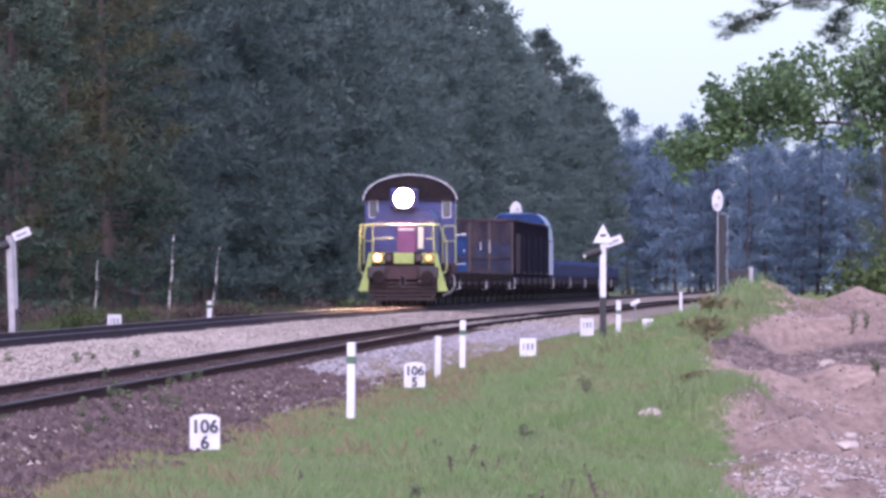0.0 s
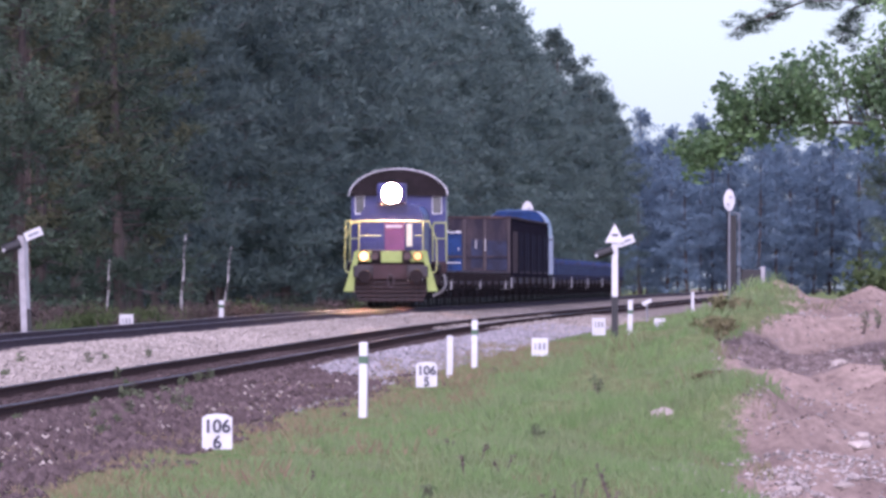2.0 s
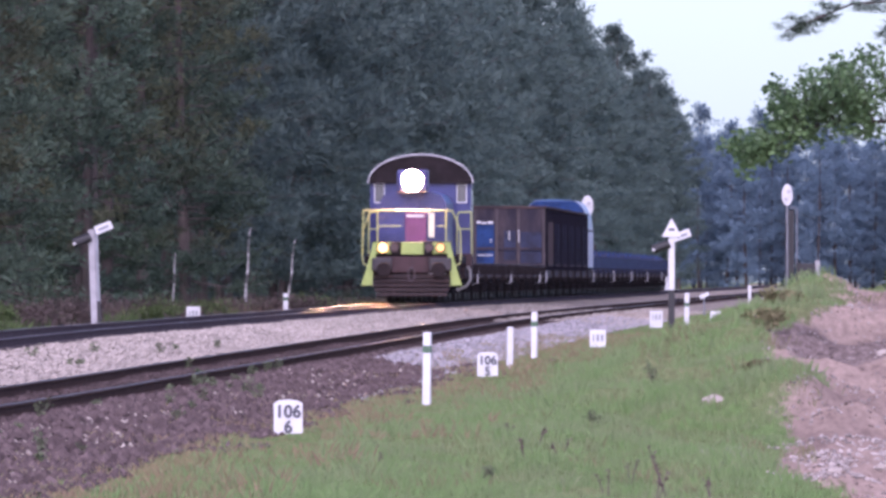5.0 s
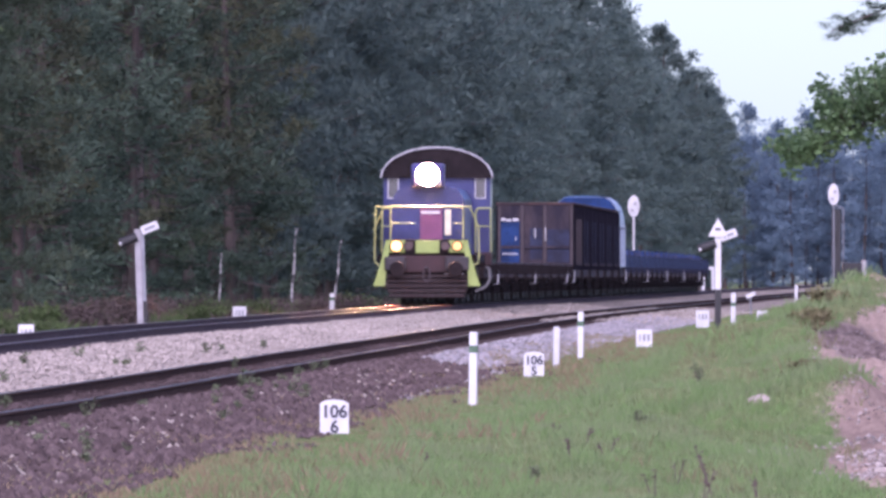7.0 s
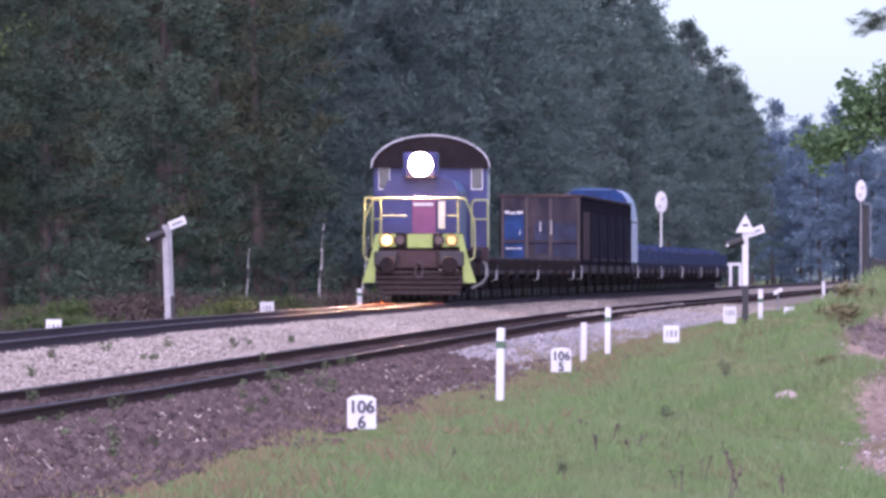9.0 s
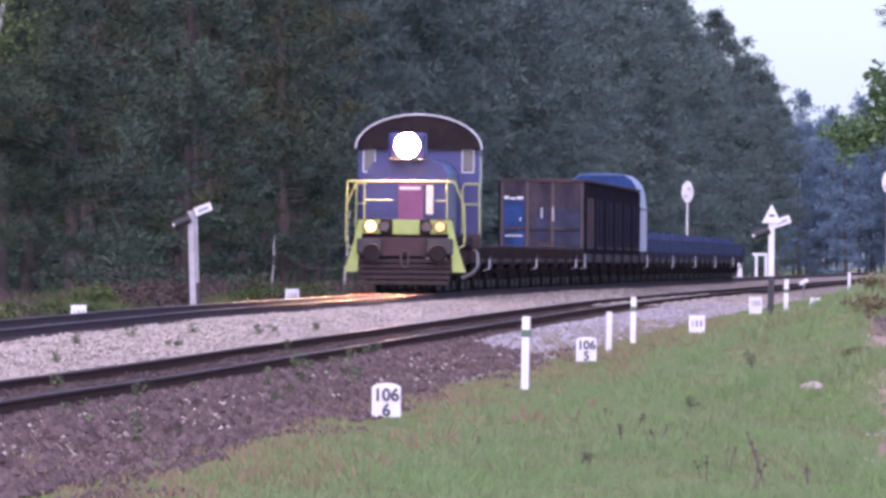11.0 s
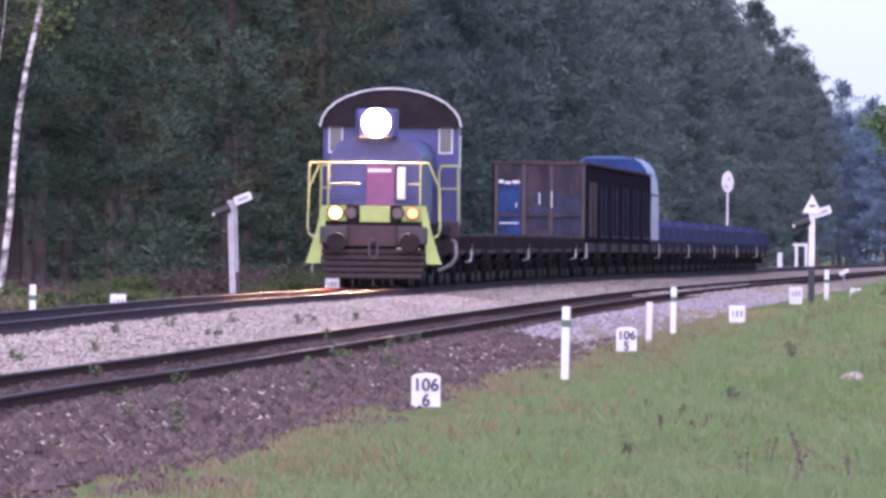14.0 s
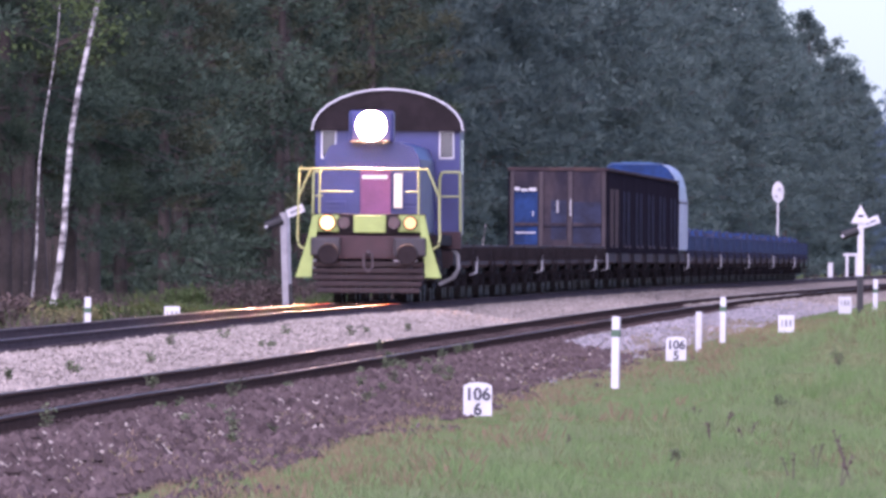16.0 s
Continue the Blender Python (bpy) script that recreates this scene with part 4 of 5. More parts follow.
stones("pale_ballast_stones", "pale grey-pink crushed stone ballast", M["ballast"], [
    (20000, 225, 560, -5.0, -2.4, 0.022, 0.05, None), 
    (6000, 560, 760, -5.0, 2.4, 0.03, 0.055, None), (5000, 330, 600, -8.2, -5.0, 0.02, 0.045, None), (5600, 140, 340, 0.6, 2.3, 0.02, 0.065, lambda x, d, s: noise.noise((x * 1.4, d * 0.1, 71.0)) > -0.1)], 1)
stones("grey_ballast_stones", "fresh cool grey crushed stone on the siding's shoulder", M["fresh"], [
    (12000, 285, 620, 0.7, 2.7, 0.022, 0.055, lambda x, d, s: dark_amount(x, d) < 0.5)], 11)
stones("dark_ballast_stones", "dark brown weathered ballast beside the siding", M["ballast_dark"], [
    (20000, 140, 375, 0.5, 3.0, 0.03, 0.1, lambda x, d, s: dark_amount(x, d) > 0.2), (7000, 140, 375, 2.2, 3.9, 0.03, 0.07, lambda x, d, s: s + 1.2 * noise.noise((x * 1.2, d * 0.1, 44.0)) < 3.1), (8000, 200, 420, -2.2, 0.4, 0.02, 0.035, None)], 2)
stones("rubble", "pale stones and clods on bare sand", M["rubble"], [
    (7000, 180, 360, 7.5, 14, 0.008, 0.035, lambda x, d, s: soil_amount(x, d) > 0.4 and noise.noise((x * 0.8, d * 0.1, 6.0)) > -0.1),
    (5200, 202, 222, 6.5, 13, 0.008, 0.042, lambda x, d, s: x > 3.5 + 0.8 * noise.noise((x, d * 0.2, 3.0)) and noise.noise((x * 1.3, d * 0.25, 51.0)) > -0.12)], 3)


stones("soil_clods", "dark clods of dug soil on the sandy bank", M["clod"], [
    (6000, 180, 380, 7.5, 15, 0.008, 0.028, lambda x, d, s: soil_amount(x, d) > 0.4 and noise.noise((x * 0.6, d * 0.07, 20.0)) > -0.05)], 7)


def weed(x, d, h, seed, label, kind="leaf"):
    rng = random.Random(seed)
    root = new("weed")
    root.matrix_basis = pose(x, d, ground_z(x, d))
    bm = B()
    tips = []
    for k in range(4 if kind == "leaf" else 2):
        e = Vector((rng.gauss(0, 0.25) * h, rng.gauss(0, 0.25) * h, h * rng.uniform(0.6, 1)))
        rod(bm, (0, 0, -0.05), e, 0.006 if kind == "leaf" else 0.009, 0.003 if kind == "leaf" else 0.006, seg=4)
        tips += [e * q for q in (0.4, 0.6, 0.8, 1.0)]
    part("stem", bm, M["stalk"], root)
    if kind == "leaf":
        v, f = leaf_cloud(rng, tips, 4, 0.045, 0.025)
        raw("leaves", v, f, M["weed"], root)
    else:
        v, f = leaf_cloud(rng, [t for t in tips if t.z > h * 0.55], 4, 0.04, 0.012)
        tagged(raw("seed_head", v, f, M["stalk"], root), kind="stuff")
    tagged(root, label, "weed", group="weeds by the track")


_r = random.Random(41)
for k in range(24):
    dd = _r.uniform(190, 330)
    weed(side_x(dd) + _r.choice((-2.4, -0.4, 0.3, 1.05, 1.2, 1.4)) + _r.uniform(-0.15, 0.15), dd, _r.uniform(0.08, 0.24), k, "small green weed growing in the ballast")
_q = random.Random(77)
for k in range(16):
    dd = _q.uniform(195, 300)
    weed(side_x(dd) + 0.75 + _q.uniform(0.5, 2.0), dd, _q.uniform(0.1, 0.26), 200 + k, "small green weed growing in the ballast")
for k in range(9):
    dd = _r.uniform(240, 420)
    weed(side_x(dd) - _r.uniform(2.2, 3.2), dd, _r.uniform(0.1, 0.22), 60 + k, "small green weed growing in the ballast")
for k, (wx, wd, wh) in enumerate(((2.0, 192, 0.34), (2.42, 190, 0.36), (2.62, 196, 0.5), (2.3, 200, 0.28), (3.0, 194, 0.3))):
    weed(wx, wd, wh, 90 + k, "dead brown stalk standing in the grass", "stalk")

for k, (wx, wd, wh) in enumerate(((1.35, 214, 0.22), (1.5, 217, 0.26), (1.72, 213, 0.24), (1.2, 222, 0.18), (-0.2, 200, 0.16))):
    weed(wx, wd, wh, 120 + k, "dead brown stalk standing in the grass", "stalk")
for k, (wx, wd, wh) in enumerate(((7.7, 305, 0.34), (7.95, 307, 0.25), (6.9, 262, 0.2), (2.3, 236, 0.2), (3.3, 262, 0.24), (0.9, 206, 0.18))):
    weed(wx, wd, wh, 140 + k, "leafy green weed on the open verge")
shrub(5.45, 300, 0.6, 0.3, M["straw"], "brown dry tussock at the edge of the sand", 401, 40, 0.06)
shrub(6.1, 318, 0.6, 0.3, M["straw"], "brown dry tussock at the edge of the sand", 402, 40, 0.06)
shrub(4.75, 262, 0.4, 0.14, M["straw"], "brown dry tussock at the edge of the sand", 403, 40, 0.05)


def rock(x, d, w, h, seed):
    bm = B()
    bmesh.ops.create_icosphere(bm, subdivisions=2, radius=0.5)
    for v in bm.verts:
        q = 1 + 0.35 * noise.noise(v.co * 2.2 + Vector((seed, 0, 0)))
        v.co = Vector((v.co.x * w * q, v.co.y * w * q, v.co.z * h * q))
    ob = obj("rock", bm, M["pebble"])
    ob.matrix_basis = pose(x, d, ground_z(x, d) + h * 0.15, 0, 0, seed * 40)
    tagged(ob, "pale weathered rock lying on the verge", "rock", group="rocks on the bank")


for k, (rx, rd, rw, rh) in enumerate(((3.85, 246, 0.32, 0.16), (5.6, 226, 0.25, 0.12), (6.4, 214, 0.3, 0.12), (5.0, 208, 0.2, 0.1), (6.0, 240, 0.22, 0.12), (4.4, 203, 0.18, 0.08), (6.9, 286, 0.3, 0.15))):
    rock(rx, rd, rw, rh, k + 1)

# ---- the train ----
P = dict(
    blue=mat("loco_blue", (0.016, 0.021, 0.094), 0.45, 0, 0.2, 2, 20, 0.1),
    lime=mat("lime_yellow_paint", (0.1782, 0.2376, 0.0594), 0.5, 0, 0.15, 3, 30, 0.1),
    red=mat("dull_red_beam", (0.026, 0.009, 0.011), 0.7, 0, 0.3, 3, 25, 0.2),
    grime=mat("oily_underframe", (0.014, 0.010, 0.011), 0.85, 0.0, 0.4, 3, 25, 0.3, spec=0.15),
    grey=mat("grey_beam", (0.024, 0.021, 0.024), 0.7, 0, 0.3, 3, 25, 0.2),
    roofline=mat("pale_roof_edge", (0.462, 0.462, 0.4752), 0.5, 0, 0.1, 3, 25, 0.1),
    brown=mat("rust_brown_steel", (0.038, 0.030, 0.034), 0.85, 0, 0.4, 1.6, 9, 0.3, second=(0.018, 0.016, 0.023), spec=0.1, stretch=0.45),
    wblue=mat("wagon_blue", (0.0150, 0.0390, 0.118), 0.7, 0, 0.35, 1.3, 9, 0.2, second=(0.010, 0.020, 0.055), spec=0.08),
    wdark=mat("dark_blue_grey_steel", (0.026, 0.031, 0.056), 0.8, 0, 0.35, 1.6, 9, 0.3, second=(0.018, 0.019, 0.030), spec=0.08),
    wheel=mat("wheel_steel", (0.026, 0.022, 0.021), 0.6, 0.4, 0.3, 4, 25, 0.1),
    steelish=mat("pale_steel", (0.2112, 0.2046, 0.2046), 0.5, 0.5, 0.2, 4, 25, 0.1),
    plum=mat("plum_door", (0.132, 0.033, 0.0924), 0.5, 0, 0.2, 2, 20, 0.1),
    cream=mat("cream_panel", (0.495, 0.4488, 0.33), 0.5, 0, 0.1, 3, 25, 0.1),
    dred=mat("dark_red_plough", (0.014, 0.0055, 0.006), 0.75, 0, 0.3, 3, 25, 0.2),
    rust=mat("rusted_rim", (0.060, 0.039, 0.036), 0.9, 0, 0.4, 2, 16, 0.3, second=(0.035, 0.026, 0.028), spec=0.05),
    rail_lime=mat("lime_handrail", (0.2376, 0.2574, 0.099), 0.5, 0, 0.15, 3, 30, 0.1),
    pale=mat("chalky_white", (0.4092, 0.4092, 0.4158), 0.7, 0, 0.2, 3, 25, 0.1),
    sole=mat("reddish_sole_bar", (0.026, 0.013, 0.013), 0.85, 0, 0.4, 2, 20, 0.2),
    side=mat("dark_wagon_side", (0.012, 0.0108, 0.017), 0.9, 0, 0.4, 1.0, 14, 0.3, spec=0.05),
    post=mat("brown_wagon_post", (0.044, 0.034, 0.037), 0.85, 0, 0.3, 1.2, 14, 0.3),
    silver=mat("silver_blue_wall", (0.2376, 0.2772, 0.3432), 0.45, 0.1, 0.2, 1.0, 12, 0.1),
    roofblue=mat("bright_blue_roof", (0.0396, 0.1122, 0.264), 0.5, 0, 0.2, 1.0, 12, 0.1),
    dim=mat("unlit_lamp", (0.035, 0.016, 0.017), 0.2, 0, 0.1, 3, 25, 0),
    glass=mat("cab_glass", (0.03, 0.035, 0.04), 0.1, 0, 0.1, 2, 10, 0),
    head=glow("headlamp_light", (1.0, 0.62, 0.34), 1500.0),
    amber=glow("small_lamp_light", (1.0, 0.44, 0.08), 0.5),
    low=glow("lower_lamp_light", (1.0, 0.50, 0.12), 1.1),
)


def wheelset(parent, y, r, x=0.75):
    bm = B()
    rod(bm, (-0.72, y, r), (0.72, y, r), 0.08)
    ax = part("axle", bm, P["grime"], parent)
    for k in (-1, 1):
        bm = B()
        rod(bm, (k * (x - 0.06), y, r), (k * (x + 0.07), y, r), r, seg=24)
        rod(bm, (k * (x - 0.1), y, r), (k * (x - 0.06), y, r), r + 0.028, seg=24)
        rod(bm, (k * (x + 0.07), y, r), (k * (x + 0.12), y, r), 0.16, seg=12)
        part("wheel", bm, P["wheel"], ax)


def bogie(root, y, r=0.46, base=0.9):
    for k in (-1, 1):
        bm = B()
        prism(bm, [(-base - 0.35, 0.5), (-base - 0.1, 0.36), (-0.4, 0.32), (0.4, 0.32), (base + 0.1, 0.36), (base + 0.35, 0.5), (base + 0.3, 0.68), (0.5, 0.82), (-0.5, 0.82), (-base - 0.3, 0.68)], -0.06, 0.06)
        for v in bm.verts:
            v.co = Vector((k * 1.02 + v.co.y, y + v.co.x, v.co.z))
        for yy in (-base, base):
            box(bm, k * 1.02 - 0.12, k * 1.02 + 0.12, y + yy - 0.14, y + yy + 0.14, r - 0.13, r + 0.15, 0.02)
        bmesh.ops.recalc_face_normals(bm, faces=bm.faces)
        part("bogie_side", bm, P["grime"], root)
    for yy in (-base, base):
        wheelset(root, y + yy, r)


def buffers(root, y, way, z=1.05):
    for k in (-1, 1):
        bm = B()
        rod(bm, (k * 0.875, y, z), (k * 0.875, y + way * 0.32, z), 0.1, seg=12)
        rod(bm, (k * 0.875, y + way * 0.32, z), (k * 0.875, y + way * 0.58, z), 0.075, seg=12)
        rod(bm, (k * 0.875, y + way * 0.58, z), (k * 0.875, y + way * 0.62, z), 0.24, 0.22, seg=20)
        part("buffer", bm, P["grime"], root)
    bm = B()
    tube(bm, [(0, y, z), (0, y + way * 0.3, z), (0, y + way * 0.36, z + 0.06)], 0.05)
    tube(bm, [(0.09, y + way * 0.34, z + 0.02), (0.1, y + way * 0.36, z - 0.28), (0, y + way * 0.36, z - 0.4), (-0.1, y + way * 0.36, z - 0.28), (-0.09, y + way * 0.34, z + 0.02)], 0.028)
    part("coupling_hook", bm, P["post"], root)


def loco():
    root = new("locomotive")

    def p(name, bm, m, parent=root, label="", sm=False):
        return part(name, bm, P[m], parent, label, sm)

    bm = B()
    box(bm, -1.5, 1.5, 0.62, 14.6, 1.28, 1.52, 0.03)
    p("frame", bm, "grime")
    # hood with chamfered shoulders, front panels and door
    bm = B()
    prism(bm, [(-1.08, 1.56), (1.08, 1.56), (1.08, 3.2), (0.92, 3.48), (0.6, 3.58), (-0.6, 3.58), (-0.92, 3.48), (-1.08, 3.2)], 1.7, 11.7)
    hood = p("hood", bm, "blue")
    bm = B()
    box(bm, -0.24, 0.44, 1.655, 1.697, 1.7, 3.0, 0.012)
    door = p("hood_door", bm, "plum", hood, "plum coloured hood door")
    bm = B()
    box(bm, -0.2, 0.36, 1.63, 1.652, 2.76, 2.84, 0.005)
    p("plate", bm, "roofline", door)
    for k in (-1, 1):
        bm = B()
        for q in range(5):
            box(bm, k * 0.78 - 0.22, k * 0.78 + 0.22, 1.66, 1.698, 1.8 + q * 0.1, 1.85 + q * 0.1, 0.006)
        p("louvre", bm, "blue", hood)
        for q in range(6):
            bm = B()
            box(bm, k * 1.082 - 0.012, k * 1.082 + 0.012, 2.2 + q * 1.3, 3.3 + q * 1.3, 1.7, 3.1, 0.008)
            p("side_door", bm, "blue", hood)
    bm = B()
    box(bm, 0.51, 0.70, 1.5, 1.56, 2.11, 2.88, 0.015)
    p("white_panel", bm, "cream", root, "cream upright panel before the hood")
    # cab
    bm = B()
    prism(bm, [(-1.64, 1.53), (1.64, 1.53), (1.64, 3.9), (-1.64, 3.9)], 11.7, 14.5)
    cab = p("cab", bm, "blue")
    arc = [(1.70 * math.sin(a), 3.88 + 0.94 * math.cos(a)) for a in [math.pi / 2 - k * math.pi / 14 for k in range(15)]]
    bm = B()
    prism(bm, arc, 11.55, 14.6)
    p("cab_roof", bm, "grime", cab)
    bm = B()
    tube(bm, [(x * 1.01, 11.53, z + 0.01) for x, z in arc], 0.02)
    p("roof_rim", bm, "roofline", cab, "pale roof rim")
    for k in (-1, 1):
        bm = B()
        box(bm, k * 1.34 - 0.17, k * 1.34 + 0.17, 11.67, 11.697, 3.25, 3.9, 0.01)
        wf = p("window_frame", bm, "roofline", cab)
        bm = B()
        box(bm, k * 1.34 - 0.14, k * 1.34 + 0.14, 11.655, 11.668, 3.29, 3.86, 0.01)
        p("pane", bm, "glass", wf)
        bm = B()
        box(bm, k * 1.642 - 0.01, k * 1.642 + 0.01, 12.3, 13.8, 2.9, 3.7, 0.01)
        p("side_window", bm, "glass", cab)
    # front end: lamp band, beam, plough
    bm = B()
    box(bm, -1.26, 1.26, 0.42, 0.62, 1.52, 1.98, 0.03)
    p("lamp_band", bm, "grime")
    bm = B()
    box(bm, -0.34, 0.38, 0.385, 0.418, 1.56, 1.95, 0.02)
    p("number_plate", bm, "lime", root, "lime yellow plate between the lamps")
    for x, r, mm in ((-0.92, 0.16, "low"), (0.92, 0.13, "amber"), (-0.55, 0.13, "dim"), (0.56, 0.13, "dim")):
        if mm != "dim":
            bm = B()
            box(bm, x - 0.26, x + 0.26, 0.395, 0.418, 1.58, 1.96, 0.03)
            p("lamp_surround", bm, "lime")
        bm = B()
        rod(bm, (x, 0.33, 1.78), (x, 0.394, 1.78), r + 0.03, seg=20)
        ring = p("headlight", bm, "grime")
        bm = B()
        rod(bm, (x, 0.318, 1.78), (x, 0.33, 1.78), r, seg=20)
        p("lens", bm, mm, ring)
    bm = B()
    box(bm, -1.3, 1.3, 0.45, 0.62, 0.98, 1.5, 0.02)
    p("buffer_beam", bm, "red")
    for x0, x1 in ((-1.28, -0.62), (0.56, 1.28)):
        bm = B()
        box(bm, x0, x1, 0.2, 0.448, 1.03, 1.46, 0.05)
        p("buffer_housing", bm, "grey")
    buffers(root, 0.45, -1, 1.08)
    bm = B()
    box(bm, 0.55, 1.1, 0.36, 0.44, 0.93, 0.955, 0.005)
    p("cable_bar", bm, "roofline")
    for q in range(5):
        w = 1.24 - 0.05 * max(0, q - 2)
        bm = B()
        box(bm, -w, w, 0.36 - 0.03 * q, 0.62, 0.80 - 0.145 * q, 0.92 - 0.145 * q, 0.025)
        p("plough_slat", bm, "dred")
    # lime step plates and their treads
    for k in (-1, 1):
        bm = B()
        o = [(-1.62, 0.57), (-1.26, 0.57), (-1.24, 0.95), (-1.17, 1.25), (-1.13, 1.95), (-1.24, 1.95), (-1.36, 1.4), (-1.48, 1.0)]
        prism(bm, [(k * x, z) for x, z in o], 0.3, 0.33)
        p("step_plate", bm, "lime", root, "lime yellow step plate")
        for q in range(3):
            bm = B()
            box(bm, k * 1.4 - 0.2, k * 1.4 + 0.2, 0.34, 0.75, 0.6 + q * 0.36, 0.63 + q * 0.36, 0.006)
            p("step_tread", bm, "grime")
    # handrails
    for k in (-1, 1):
        top = [(k * 1.3, 0.4, 2.97), (k * 1.56, 0.4, 2.35)] if k > 0 else [(k * 1.3, 0.4, 2.97), (k * 1.55, 0.4, 2.97)]
        bm = B()
        tube(bm, top + [(k * 1.58, 0.38, 1.45), (k * 1.55, 0.36, 1.28), (k * 1.44, 0.34, 1.2)], 0.024)
        p("handrail", bm, "rail_lime")
        bm = B()
        rod(bm, (k * 1.1, 0.45, 1.98), (k * 1.1, 0.45, 2.97), 0.022)
        p("rail_post", bm, "rail_lime")
        bm = B()
        rod(bm, (k * 1.1, 0.45, 2.47), (k * 0.35 if k < 0 else k * 0.8, 0.45, 2.47), 0.018)
        p("mid_rail", bm, "rail_lime")
    bm = B()
    rod(bm, (-1.3, 0.42, 2.96), (-1.54, 0.42, 2.4), 0.02)
    p("rail_brace", bm, "rail_lime")
    bm = B()
    rod(bm, (-1.3, 0.4, 2.97), (1.3, 0.4, 2.97), 0.024)
    p("top_rail", bm, "rail_lime")
    # rails along the walkway before the cab
    for k in (-1, 1):
        bm = B()
        tube(bm, [(k * 1.2, 11.3, 1.5), (k * 1.2, 11.3, 2.8), (k * 1.26, 11.3, 2.95), (k * 1.66, 11.3, 2.95), (k * 1.68, 11.3, 1.5)], 0.03)
        p("cab_handrail", bm, "rail_lime")
        bm = B()
        rod(bm, (k * 1.2, 11.3, 2.4), (k * 1.68, 11.3, 2.4), 0.022)
        p("mid_rail", bm, "rail_lime")
        bm = B()
        box(bm, k * 1.44 - 0.26, k * 1.44 + 0.26, 11.0, 11.65, 1.2, 1.6, 0.02)
        p("cab_step", bm, "red")
        bm = B()
        tube(bm, [(k * 1.5, 11.2, 1.2), (k * 1.62, 11.2, 1.1), (k * 1.64, 11.2, 0.75), (k * 1.52, 11.2, 0.55), (k * 1.2, 11.2, 0.4)], 0.05)
        p("pipe", bm, "steelish")
    # tanks and bogies
    bm = B()
    box(bm, -1.35, 1.35, 5.2, 8.8, 0.45, 1.25, 0.12)
    p("fuel_tank", bm, "grime")
    for y in (3.2, 11.6):
        bogie(root, y, 0.55, 1.2)
    buffers(root, 14.5, 1, 1.08)
    # headlamp on the hood's front edge, in a box with an added light shield
    bm = B()
    box(bm, -0.5, 0.5, 1.5, 2.2, 3.56, 4.28, 0.08)
    hb = p("headlamp_box", bm, "blue")
    # plate below the lens, added to keep the lamp's light off the hood
    bm = B()
    box(bm, -0.46, 0.46, 1.2, 1.52, 3.56, 3.6, 0.01)
    p("light_shield", bm, "grime", hb)
    bm = B()
    rod(bm, (0.0, 1.4, 3.94), (0.0, 1.52, 3.94), 0.34, seg=28)
    ring = p("top_headlight", bm, "steelish")
    bm = B()
    rod(bm, (0.0, 1.385, 3.94), (0.0, 1.402, 3.94), 0.31, seg=28)
    p("lens", bm, "head", ring, "bright white headlamp lens")
    tagged(root, "blue diesel shunting locomotive with lime yellow handrails", "locomotive")
    return root


def underframe(root, L, w=2.8, z=1.15, bright=False):
    bm = B()
    box(bm, -w / 2, w / 2, 0.62, L - 0.62, z, z + 0.1, 0.01)
    part("deck", bm, P["grime"], root)
    for k in (-1, 1):
        bm = B()
        box(bm, k * (w / 2 - 0.08) - 0.05, k * (w / 2 - 0.08) + 0.05, 0.62, L - 0.62, z - 0.32, z - 0.003, 0.01)
        part("sole_bar", bm, P["sole"], root)
    bm = B()
    box(bm, -w / 2 + 0.1, w / 2 - 0.1, 0.5, 0.64, z - 0.38, z - 0.01, 0.02)
    part("headstock", bm, P["sole"], root)
    for y in (2.6, L - 2.6):
        bogie(root, y)
    for y, way in ((0.55, -1), (L - 0.55, 1)):
        buffers(root, y, way)
    bm = B()
    rod(bm, (-0.5, L / 2, 0.75), (0.5, L / 2, 0.75), 0.2, seg=12)
    part("brake_cylinder", bm, P["grime"], root)
    for k in (-1, 1):
        for y in (1.2, L - 1.4):
            bm = B()
            tube(bm, [(k * w / 2, y, z + 0.06), (k * (w / 2 + 0.06), y, z - 0.1), (k * (w / 2 + 0.06), y, z - 0.5), (k * (w / 2 - 0.12), y, z - 0.55)], 0.023)
            part("grab_iron", bm, P["pale"] if bright and y < 2 else P["grime"], root, "pale painted grab iron" if bright and y < 2 else "")


def flat_wagon(bright):
    root = new("flat_wagon")
    L = 13.6
    underframe(root, L, bright=bright)
    for k in (-1, 1):
        for q in range(8):
            y = 1.2 + q * 1.6
            bm = B()
            box(bm, k * 1.44 - 0.035, k * 1.44 + 0.035, y - 0.05, y + 0.05, 0.92, 1.24, 0.01)
            part("stake_pocket", bm, P["grime"], root)
        bm = B()
        box(bm, k * 1.4 - 0.02, k * 1.4 + 0.02, 0.7, L - 0.7, 1.252, 1.30, 0.008)
        part("edge_rail", bm, P["sole"], root)
    tagged(root, "empty flat wagon, dark and dirty, with stake pockets", "wagon", group="train wagons")
    return root


